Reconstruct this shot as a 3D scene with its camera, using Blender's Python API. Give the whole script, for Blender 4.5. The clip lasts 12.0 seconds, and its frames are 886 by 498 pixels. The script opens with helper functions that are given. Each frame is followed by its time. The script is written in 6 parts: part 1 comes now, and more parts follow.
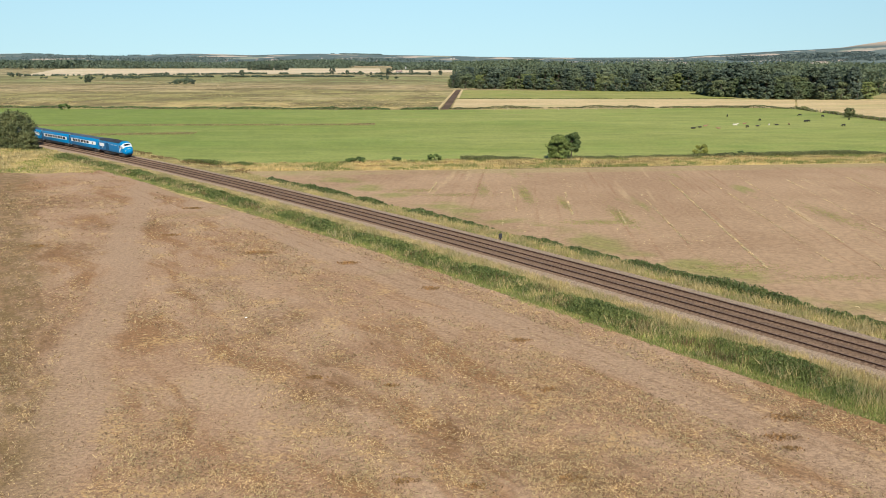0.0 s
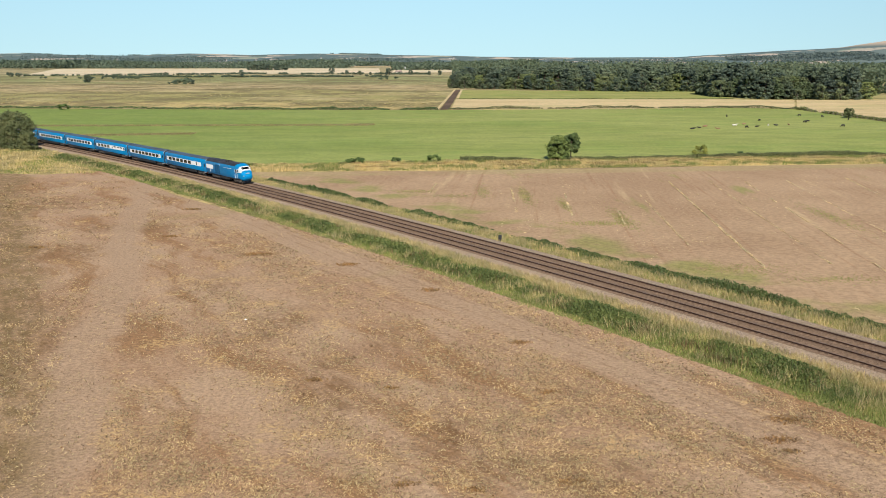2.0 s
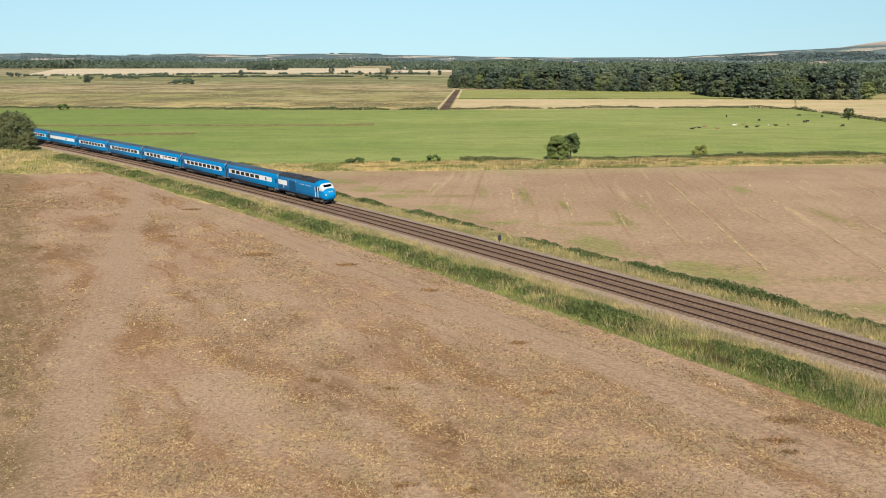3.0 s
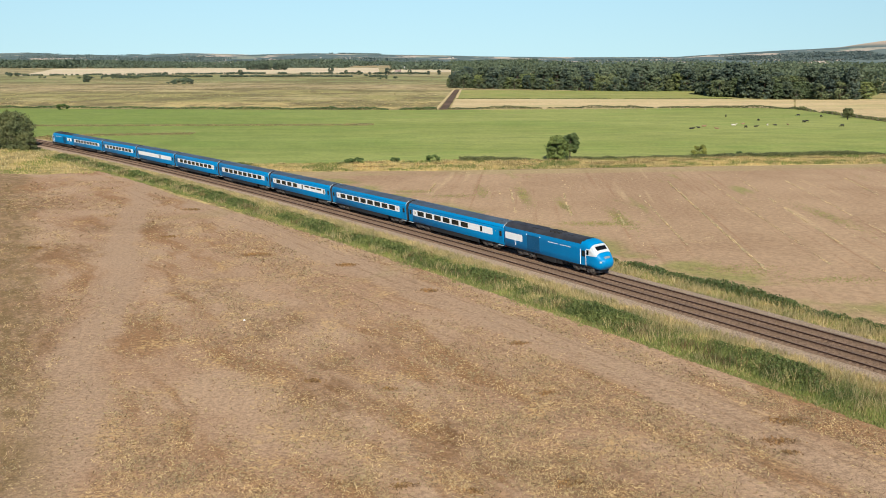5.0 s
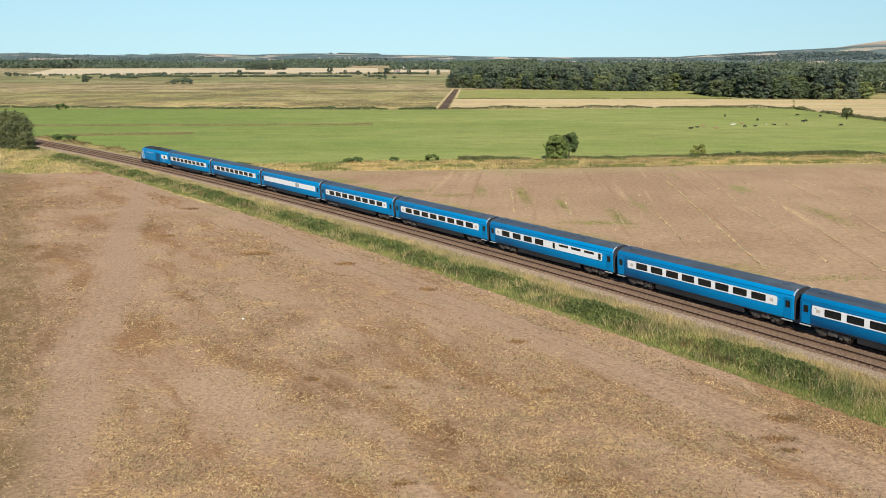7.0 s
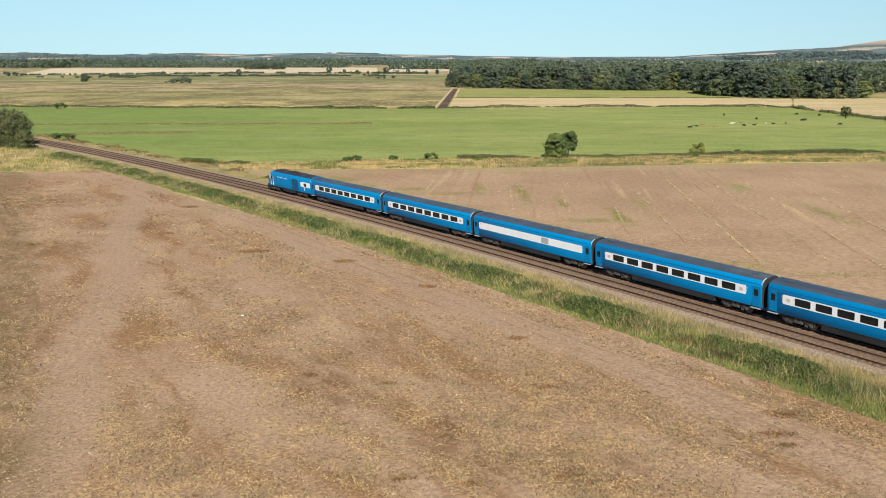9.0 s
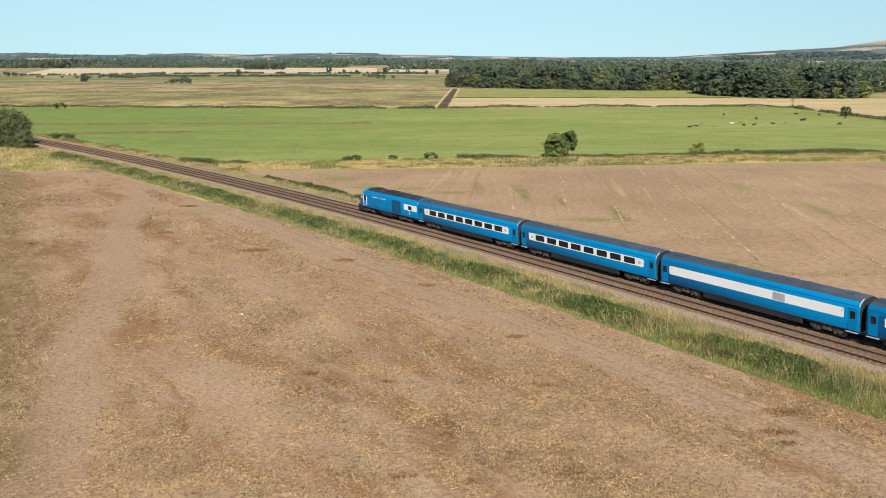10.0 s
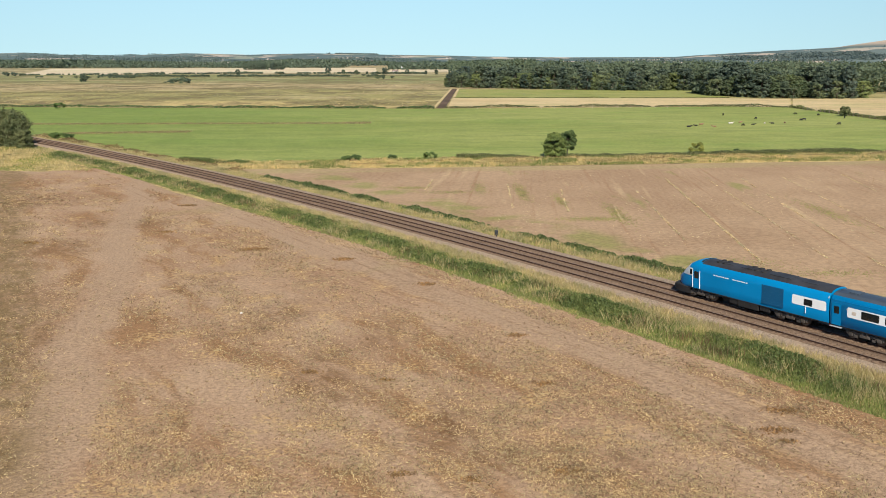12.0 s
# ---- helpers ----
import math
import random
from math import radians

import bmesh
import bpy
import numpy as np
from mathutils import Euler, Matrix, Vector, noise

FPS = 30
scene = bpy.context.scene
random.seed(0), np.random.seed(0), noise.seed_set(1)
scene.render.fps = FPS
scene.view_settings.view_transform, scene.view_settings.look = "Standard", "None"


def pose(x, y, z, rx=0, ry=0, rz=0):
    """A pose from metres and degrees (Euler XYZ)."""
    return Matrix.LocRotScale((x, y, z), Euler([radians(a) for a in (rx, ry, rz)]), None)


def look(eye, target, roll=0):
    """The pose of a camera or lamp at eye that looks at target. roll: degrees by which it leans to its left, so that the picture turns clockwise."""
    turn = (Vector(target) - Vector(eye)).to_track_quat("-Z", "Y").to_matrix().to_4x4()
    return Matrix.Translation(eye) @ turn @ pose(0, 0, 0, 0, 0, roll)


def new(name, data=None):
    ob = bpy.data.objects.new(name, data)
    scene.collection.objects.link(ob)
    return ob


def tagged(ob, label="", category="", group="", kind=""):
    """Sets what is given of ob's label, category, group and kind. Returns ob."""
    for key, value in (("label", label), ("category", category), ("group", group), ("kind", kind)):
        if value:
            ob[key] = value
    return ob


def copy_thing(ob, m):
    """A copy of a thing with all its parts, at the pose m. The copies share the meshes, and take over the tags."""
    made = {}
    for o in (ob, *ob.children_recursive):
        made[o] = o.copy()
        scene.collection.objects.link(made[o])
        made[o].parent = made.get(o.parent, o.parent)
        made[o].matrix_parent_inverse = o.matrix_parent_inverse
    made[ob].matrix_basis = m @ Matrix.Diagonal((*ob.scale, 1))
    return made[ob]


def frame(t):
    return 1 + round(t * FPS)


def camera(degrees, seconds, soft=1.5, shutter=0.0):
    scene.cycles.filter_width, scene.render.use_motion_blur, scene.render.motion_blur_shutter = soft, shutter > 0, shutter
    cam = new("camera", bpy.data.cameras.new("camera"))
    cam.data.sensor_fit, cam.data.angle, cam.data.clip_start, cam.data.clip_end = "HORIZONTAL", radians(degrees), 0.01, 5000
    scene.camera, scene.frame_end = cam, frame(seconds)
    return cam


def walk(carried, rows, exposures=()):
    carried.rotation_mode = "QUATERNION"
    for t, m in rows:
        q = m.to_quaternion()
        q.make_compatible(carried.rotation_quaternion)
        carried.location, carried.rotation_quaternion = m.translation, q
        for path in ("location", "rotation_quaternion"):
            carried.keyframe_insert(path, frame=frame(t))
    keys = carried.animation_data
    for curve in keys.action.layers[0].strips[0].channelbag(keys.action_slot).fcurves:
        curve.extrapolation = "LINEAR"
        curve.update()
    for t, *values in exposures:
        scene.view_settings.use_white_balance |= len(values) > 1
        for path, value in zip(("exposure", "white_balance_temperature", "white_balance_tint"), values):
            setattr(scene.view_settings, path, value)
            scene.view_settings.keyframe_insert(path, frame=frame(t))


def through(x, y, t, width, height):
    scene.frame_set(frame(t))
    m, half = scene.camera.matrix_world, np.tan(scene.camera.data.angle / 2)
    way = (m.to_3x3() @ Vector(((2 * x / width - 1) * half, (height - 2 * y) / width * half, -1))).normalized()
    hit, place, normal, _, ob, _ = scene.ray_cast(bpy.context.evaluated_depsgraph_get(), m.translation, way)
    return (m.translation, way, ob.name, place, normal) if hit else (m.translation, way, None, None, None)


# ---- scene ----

# ---- camera and its path: a drone that hovers and drifts a little ----
cam = camera(50.85, 12.0, soft=0.95)
PATH = [  # seconds, x, y, z, yaw to the right, tilt down (degrees)
    (0.0, -0.02, -0.09, 24.07, -0.092, 11.677), (1.5, -0.05, -0.10, 24.25, -0.065, 11.688),
    (3.0, -0.01, -0.02, 24.31, -0.050, 11.690), (5.5, 0.0, 0.0, 24.36, 0.0, 11.709),
    (7.0, 0.02, 0.03, 24.20, 0.038, 11.702), (9.0, 0.01, -0.05, 23.92, 0.090, 11.720),
    (10.5, 0.03, 0.02, 23.68, 0.112, 11.697), (12.0, 0.02, 0.0, 23.61, 0.145, 11.694)]
walk(cam, [(t, pose(x, y, z, 90 - tilt, 0, -yaw)) for t, x, y, z, yaw, tilt in PATH])

# ---- light: afternoon sun behind the camera, clear sky ----
SUN_EL, SUN_DIR = 38.0, Vector((0.10, -0.995, 0)).normalized()
world = bpy.data.worlds.new("sky")
scene.world = world
world.use_nodes = True
wn = world.node_tree.nodes
sky = wn.new("ShaderNodeTexSky")
sky.sky_type, sky.sun_disc = "NISHITA", False
sky.sun_elevation, sky.sun_rotation = radians(SUN_EL), radians(180 - 6)
sky.air_density, sky.dust_density, sky.ozone_density, sky.altitude = 0.8, 0.0, 4.2, 30
view = wn.new("ShaderNodeTexCoord")                  # a thin even haze: the sky pales little towards the horizon
split, joined = wn.new("ShaderNodeSeparateXYZ"), wn.new("ShaderNodeCombineXYZ")
world.node_tree.links.new(view.outputs["Generated"], split.inputs[0])
slopes = []
for gain, base in ((0.22, 0.026), (1.04, -0.04)):
    n = wn.new("ShaderNodeMath")
    n.operation = "MULTIPLY_ADD"
    n.inputs[1].default_value, n.inputs[2].default_value = gain, base
    world.node_tree.links.new(split.outputs[2], n.inputs[0])
    slopes.append(n.outputs[0])
higher = wn.new("ShaderNodeMath")
higher.operation = "MAXIMUM"
for i in (0, 1):
    world.node_tree.links.new(slopes[i], higher.inputs[i])
    world.node_tree.links.new(split.outputs[i], joined.inputs[i])
world.node_tree.links.new(higher.outputs[0], joined.inputs[2])
world.node_tree.links.new(joined.outputs[0], sky.inputs[0])
tint = wn.new("ShaderNodeMix")
tint.data_type, tint.blend_type = "RGBA", "MULTIPLY"
tint.inputs[0].default_value = 1.0
tint.inputs[7].default_value = (0.76, 0.91, 1.01, 1)
world.node_tree.links.new(sky.outputs[0], tint.inputs[6])
world.node_tree.links.new(tint.outputs[2], wn["Background"].inputs[0])
wn["Background"].inputs[1].default_value = 0.075
sun_data = bpy.data.lights.new("sun", "SUN")
sun_data.energy, sun_data.angle, sun_data.color = 5.0, radians(0.53), (1.0, 0.935, 0.81)
sun = new("sun", sun_data)
sun.matrix_world = look(Vector((0, 0, 300)), Vector((0, 0, 300)) - (SUN_DIR * math.cos(radians(SUN_EL)) + Vector((0, 0, math.sin(radians(SUN_EL))))))
scene.view_settings.exposure = 0.36

# ---- lie of the land and of the line ----
PHI, OFFSET, GRADE, BEND, BEND_FROM = 0.56534, 70.264, -0.005733, 0.00030664, 42.88
ALONG = Vector((-math.sin(PHI), math.cos(PHI)))    # along the straight, away from the camera
ACROSS = Vector((math.cos(PHI), math.sin(PHI)))    # across it, away from the camera
CANT = radians(3.5)
RAIL = 0.7                                         # rail head over the fields
TWO_TRACKS = (0.0, 3.4)                            # centres: far track, near track (towards the camera)


def height(x, y):
    """The land's level: it falls a little along the line."""
    return GRADE * min(max(x * ALONG.x + y * ALONG.y, -60), 300)


def line_xy(s, lat=0.0):
    """A place beside the line: s metres along it, lat metres from the far track towards the camera."""
    e = max(s - BEND_FROM, 0.0)
    turn = 2 * BEND * e
    return ALONG * (min(s, BEND_FROM) + e - turn * turn * e / 6) + ACROSS * (OFFSET - lat - BEND * e * e)


def line_pt(s, lat, z=0.0):
    """A point z metres over the land."""
    q = line_xy(s, lat)
    return Vector((q.x, q.y, height(q.x, q.y) + z))


def track_pt(s, centre, y, z):
    """A point of the canted track: y towards the camera from its centre, z over the rail head."""
    c = line_pt(s, centre)
    q = line_pt(s, centre + y * math.cos(CANT) + z * math.sin(CANT))
    return Vector((q.x, q.y, c.z + RAIL - y * math.sin(CANT) + z * math.cos(CANT)))


# ---- small tools ----
rng = np.random.default_rng(7)


def mesh_of(name, verts, faces, mats, smooth=False):
    me = bpy.data.meshes.new(name)
    me.from_pydata([tuple(v) for v in verts], [], faces)
    for m in mats if isinstance(mats, (list, tuple)) else [mats]:
        me.materials.append(m)
    if smooth:
        me.polygons.foreach_set("use_smooth", [True] * len(me.polygons))
    me.update()
    return me


def cloud_mesh(name, corners, mat):
    """Many small separate faces: corners is (n, 3 or 4, 3)."""
    n, k, _ = corners.shape
    me = bpy.data.meshes.new(name)
    me.vertices.add(n * k), me.loops.add(n * k), me.polygons.add(n)
    me.vertices.foreach_set("co", np.ascontiguousarray(corners, dtype=np.float32).ravel())
    me.loops.foreach_set("vertex_index", np.arange(n * k, dtype=np.int32))
    me.polygons.foreach_set("loop_start", np.arange(0, n * k, k, dtype=np.int32))
    me.materials.append(mat)
    me.update(calc_edges=True)
    me.validate()
    return me


def from_bm(name, bm, mat, smooth=False, angle=None):
    me = bpy.data.meshes.new(name)
    bmesh.ops.recalc_face_normals(bm, faces=bm.faces[:])
    bm.to_mesh(me)
    bm.free()
    for m in mat if isinstance(mat, (list, tuple)) else [mat]:
        me.materials.append(m)
    if smooth:
        me.polygons.foreach_set("use_smooth", [True] * len(me.polygons))
        if angle:
            me.set_sharp_from_angle(angle=radians(angle))
    return me


def part(name, bm, mat, parent, label="", smooth=False, angle=40):
    """Links a bmesh (or a mesh) as one mesh under a thing or a part."""
    me = bm if isinstance(bm, bpy.types.Mesh) else from_bm(name, bm, mat, smooth, angle)
    ob = new(name, me)
    ob.parent = parent
    return tagged(ob, label)


def empty(name, m=Matrix()):
    ob = new(name)
    ob.matrix_basis = m
    ob.empty_display_size = 0.2
    return ob


def box(bm, x0, x1, y0, y1, z0, z1, bevel=0.0):
    r = bmesh.ops.create_cube(bm, size=1.0, matrix=Matrix.Translation(((x0 + x1) / 2, (y0 + y1) / 2, (z0 + z1) / 2)) @ Matrix.Diagonal((abs(x1 - x0), abs(y1 - y0), abs(z1 - z0), 1)))
    if bevel:
        edges = list({e for v in r["verts"] for e in v.link_edges})
        bmesh.ops.bevel(bm, geom=edges, offset=bevel, segments=2, affect="EDGES", profile=0.5)
    return bm


def tube(bm, a, b, r0, r1=None, sides=10):
    a, b = Vector(a), Vector(b)
    m = Matrix.Translation((a + b) / 2) @ (b - a).to_track_quat("Z", "Y").to_matrix().to_4x4()
    bmesh.ops.create_cone(bm, cap_ends=True, segments=sides, radius1=r0, radius2=r0 if r1 is None else r1, depth=(b - a).length, matrix=m)
    return bm


def rounded_plate(bm, x0, x1, z0, z1, y, thick, r):
    """A plate in the x-z plane with rounded corners, its face at y + thick."""
    outline = []
    for cx, cz, a0 in ((x1 - r, z1 - r, 0), (x0 + r, z1 - r, 90), (x0 + r, z0 + r, 180), (x1 - r, z0 + r, 270)):
        for k in range(5):
            a = radians(a0 + k * 22.5)
            outline.append((cx + r * math.cos(a), cz + r * math.sin(a)))
    back = [bm.verts.new((x, y, z)) for x, z in outline]
    front = [bm.verts.new((x, y + thick, z)) for x, z in outline]
    bm.faces.new(front), bm.faces.new(back[::-1])
    for i in range(len(outline)):
        j = (i + 1) % len(outline)
        bm.faces.new((back[i], back[j], front[j], front[i]))
    return bm


# ---- materials ----
class Nodes:
    """A short hand for node materials."""

    def __init__(self, name, rough=0.8, metal=0.0, spec=0.3):
        self.m = bpy.data.materials.new(name)
        self.m.use_nodes = True
        self.t = self.m.node_tree
        self.b = self.t.nodes["Principled BSDF"]
        self.b.inputs["Roughness"].default_value = rough
        self.b.inputs["Metallic"].default_value = metal
        self.b.inputs["Specular IOR Level"].default_value = spec
        self.pos = self.t.nodes.new("ShaderNodeNewGeometry").outputs["Position"]
        self.obj = self.t.nodes.new("ShaderNodeTexCoord").outputs["Object"]

    def put(self, node, **inputs):
        n = self.t.nodes.new(node)
        for k, v in inputs.items():
            self.link(v, n.inputs[k.replace("_", " ")])
        return n

    def link(self, v, socket):
        if isinstance(v, bpy.types.NodeSocket):
            self.t.links.new(v, socket)
        elif isinstance(v, (tuple, list)) and len(v) == 3 and socket.type == "RGBA":
            socket.default_value = (*v, 1)
        else:
            socket.default_value = v

    def math(self, op, a, b=0.0, c=0.0):
        n = self.t.nodes.new("ShaderNodeMath")
        n.operation = op
        for i, v in enumerate((a, b, c)):
            self.link(v, n.inputs[i])
        return n.outputs[0]

    def noise(self, scale, detail=4, where=None, rough=0.55):
        return self.put("ShaderNodeTexNoise", Vector=where or self.pos, Scale=scale, Detail=float(detail), Roughness=rough).outputs["Fac"]

    def turned(self, angle=0.0, scale=(1, 1, 1), offset=(0, 0, 0), where=None):
        first = self.t.nodes.new("ShaderNodeMapping")
        self.link(where or self.pos, first.inputs["Vector"])
        first.inputs["Rotation"].default_value[2] = angle
        n = self.t.nodes.new("ShaderNodeMapping")
        self.link(first.outputs[0], n.inputs["Vector"])
        n.inputs["Scale"].default_value = scale
        n.inputs["Location"].default_value = offset
        return n.outputs[0]

    def axis(self, vec, i):
        return self.put("ShaderNodeSeparateXYZ", Vector=vec).outputs[i]

    def ramp(self, fac, lo, hi):
        """0 below lo, 1 over hi, smooth between."""
        n = self.t.nodes.new("ShaderNodeMapRange")
        n.interpolation_type = "SMOOTHSTEP"
        for i, v in enumerate((fac, lo, hi)):
            self.link(v, n.inputs[i])
        return n.outputs[0]

    def mix(self, fac, a, b):
        n = self.t.nodes.new("ShaderNodeMix")
        n.data_type = "RGBA"
        self.link(fac, n.inputs[0]), self.link(a, n.inputs[6]), self.link(b, n.inputs[7])
        return n.outputs[2]

    def scaled(self, col, fac):
        n = self.t.nodes.new("ShaderNodeMix")
        n.data_type, n.blend_type = "RGBA", "MULTIPLY"
        n.inputs[0].default_value = 1.0
        self.link(col, n.inputs[6]), self.link(fac, n.inputs[7])
        return n.outputs[2]

    def island(self):
        return self.t.nodes.new("ShaderNodeNewGeometry").outputs["Random Per Island"]

    def bump(self, fac, strength=0.4, distance=0.05):
        n = self.put("ShaderNodeBump", Height=fac, Strength=strength, Distance=distance)
        self.t.links.new(n.outputs[0], self.b.inputs["Normal"])

    def done(self, colour):
        self.link(colour, self.b.inputs["Base Color"])
        return self.m


def paint(name, rgb, rough=0.35, wear=0.12, spec=0.5, scale=1.2, metal=0.0):
    """Painted or plain surface with faint grime in two sizes."""
    k = Nodes(name, rough, metal, spec)
    big = k.noise(scale * 0.35, 4, k.obj)
    small = k.noise(scale * 14, 3, k.obj)
    f = k.math("ADD", k.math("MULTIPLY", big, 0.7), k.math("MULTIPLY", small, 0.3))
    col = k.mix(k.ramp(f, 0.35, 0.7), tuple(c * (1 - wear) for c in rgb), tuple(min(1, c * (1 + wear)) for c in rgb))
    k.link(k.math("ADD", rough - 0.08, k.math("MULTIPLY", small, 0.16)), k.b.inputs["Roughness"])
    return k.done(col)


def leafy(name, dark, light, tip=None, through=0.35, lo=(0.8, 0.86, 0.95), hi=(1.3, 1.28, 1.12)):
    """Foliage or grass: each leaf or blade differs, clumps differ too."""
    k = Nodes(name, 0.6, 0.0, 0.25)
    col = k.mix(k.island(), dark, light)
    if tip:
        col = k.mix(k.ramp(k.math("FRACT", k.math("MULTIPLY", k.island(), 7.31)), 0.72, 0.8), col, tip)
    each = k.t.nodes.new("ShaderNodeObjectInfo").outputs["Random"]
    col = k.scaled(col, k.mix(each, lo, hi))
    clump = k.ramp(k.noise(0.35, 3), 0.35, 0.7)
    col = k.scaled(col, k.mix(clump, (0.72, 0.76, 0.72), (1.15, 1.1, 1.0)))
    k.link(col, k.b.inputs["Base Color"])
    tr = k.put("ShaderNodeBsdfTranslucent", Color=col)
    mx = k.put("ShaderNodeMixShader", Fac=through)
    k.t.links.new(k.b.outputs[0], mx.inputs[1])
    k.t.links.new(tr.outputs[0], mx.inputs[2])
    k.t.links.new(mx.outputs[0], k.t.nodes["Material Output"].inputs[0])
    return k.m


def soil_near():
    """Harvested, lightly worked field: tan soil, straw, darker damp streaks, two smooth wheelings."""
    k = Nodes("worked_stubble_soil", 0.95, 0, 0.15)
    warp = k.put("ShaderNodeTexNoise", Vector=k.pos, Scale=0.05, Detail=3.0).outputs["Color"]
    shifted = k.put("ShaderNodeVectorMath")
    shifted.operation = "MULTIPLY_ADD"
    k.link(warp, shifted.inputs[0])
    shifted.inputs[1].default_value = (9, 9, 0)
    k.link(k.pos, shifted.inputs[2])
    w = shifted.outputs[0]
    streak = k.noise(0.17, 6, k.turned(-0.5, (1.0, 0.22, 1), (0, 0, 0), w), 0.66)
    blotch = k.noise(0.055, 4, w)
    fine = k.noise(3.2, 5)
    grit = k.noise(11.0, 3)
    col = k.mix(k.ramp(blotch, 0.36, 0.64), (0.37, 0.235, 0.142), (0.43, 0.295, 0.188))
    dark = k.math("MULTIPLY", k.ramp(streak, 0.49, 0.64), 0.8)
    col = k.mix(dark, col, (0.27, 0.145, 0.065))
    straw = k.math("MULTIPLY", k.ramp(k.noise(0.21, 4, w), 0.52, 0.68), k.ramp(fine, 0.42, 0.6))
    col = k.mix(k.math("MULTIPLY", straw, 0.75), col, (0.50, 0.335, 0.15))
    damp = 0.0
    for x, y, rx, ry, f in ((-72, 160, 14, 9, 0.75), (-46, 136, 9, 5, 0.9), (-49, 118, 10, 7, 0.7), (-37, 74, 7, 16, 1.0), (-42, 92, 4, 9, 0.7), (-9, 68, 3, 9, 0.8),
                            (0, 58, 3, 6, 1.0), (3.5, 53, 2.5, 4, 0.9), (8.5, 51, 3, 3, 0.8), (-10, 66, 3, 4, 0.8), (-16, 84, 4, 8, 0.7), (9, 53, 5, 4, 0.6), (-5, 77, 2.5, 5, 0.6), (-26, 100, 5, 8, 0.5), (20, 54, 3, 3, 0.5)):
        q = k.turned(0, (1 / rx, 1 / ry, 0), ((-x - 4.5) / rx, (-y - 4.5) / ry, 0), w)
        d = k.t.nodes.new("ShaderNodeVectorMath")
        d.operation = "LENGTH"
        k.link(q, d.inputs[0])
        damp = k.math("MAXIMUM", damp, k.math("MULTIPLY", k.math("SUBTRACT", 1.0, k.ramp(d.outputs["Value"], 0.25, 1.25)), f))
    side = k.math("SUBTRACT", 1.0, k.ramp(k.axis(k.turned(-0.428, where=w), 0), 4.6, 8.6))
    mottle = k.ramp(k.noise(0.8, 6, k.turned(-0.45, (1, 0.45, 1)), 0.74), 0.42, 0.58)
    col = k.mix(k.math("MULTIPLY", damp, k.math("ADD", 0.22, k.math("MULTIPLY", mottle, 0.75))), col, (0.20, 0.112, 0.052))
    lat = k.axis(k.turned(-PHI, where=w), 0)
    away = k.math("ABSOLUTE", k.math("SUBTRACT", lat, OFFSET - 20.5 + 6.2))
    band = k.math("SUBTRACT", 1.0, k.ramp(away, 1.8, 3.6))
    x2 = k.axis(k.turned(-0.27, where=w), 0)
    away2 = k.math("ABSOLUTE", k.math("SUBTRACT", x2, -8.5 + 5.5))
    band2 = k.math("SUBTRACT", 1.0, k.ramp(away2, 1.0, 3.2))
    smooth = k.math("MULTIPLY", k.math("MAXIMUM", band, band2), 0.85)
    col = k.mix(smooth, col, (0.39, 0.268, 0.172))
    col = k.mix(k.math("MULTIPLY", side, k.math("ADD", 0.42, k.math("MULTIPLY", mottle, 0.55))), col, (0.215, 0.145, 0.068))
    straight = k.axis(k.turned(-PHI), 0)                       # wheel marks of the last pass, along the line
    for c in (18.7, 20.6, 24.9, 26.8):
        mark = k.math("SUBTRACT", 1.0, k.ramp(k.math("ABSOLUTE", k.math("SUBTRACT", straight, OFFSET - c)), 0.08, 0.34))
        mark = k.math("MULTIPLY", mark, k.ramp(k.noise(0.35, 5, None, 0.7), 0.36, 0.6))
        col = k.mix(k.math("MULTIPLY", mark, 0.45), col, (0.25, 0.155, 0.088))
    green = k.math("MULTIPLY", k.ramp(k.noise(0.09, 3, k.turned(0.4, (1, 0.4, 1))), 0.64, 0.74), 0.2)
    col = k.mix(green, col, (0.30, 0.27, 0.10))
    col = k.scaled(col, k.mix(k.ramp(k.math("ADD", k.math("MULTIPLY", fine, 0.5), k.math("MULTIPLY", grit, 0.5)), 0.4, 0.6), (0.73, 0.72, 0.71), (1.18, 1.17, 1.15)))
    k.bump(k.math("ADD", fine, k.math("MULTIPLY", grit, 0.5)), 0.7, 0.12)
    return k.done(col)


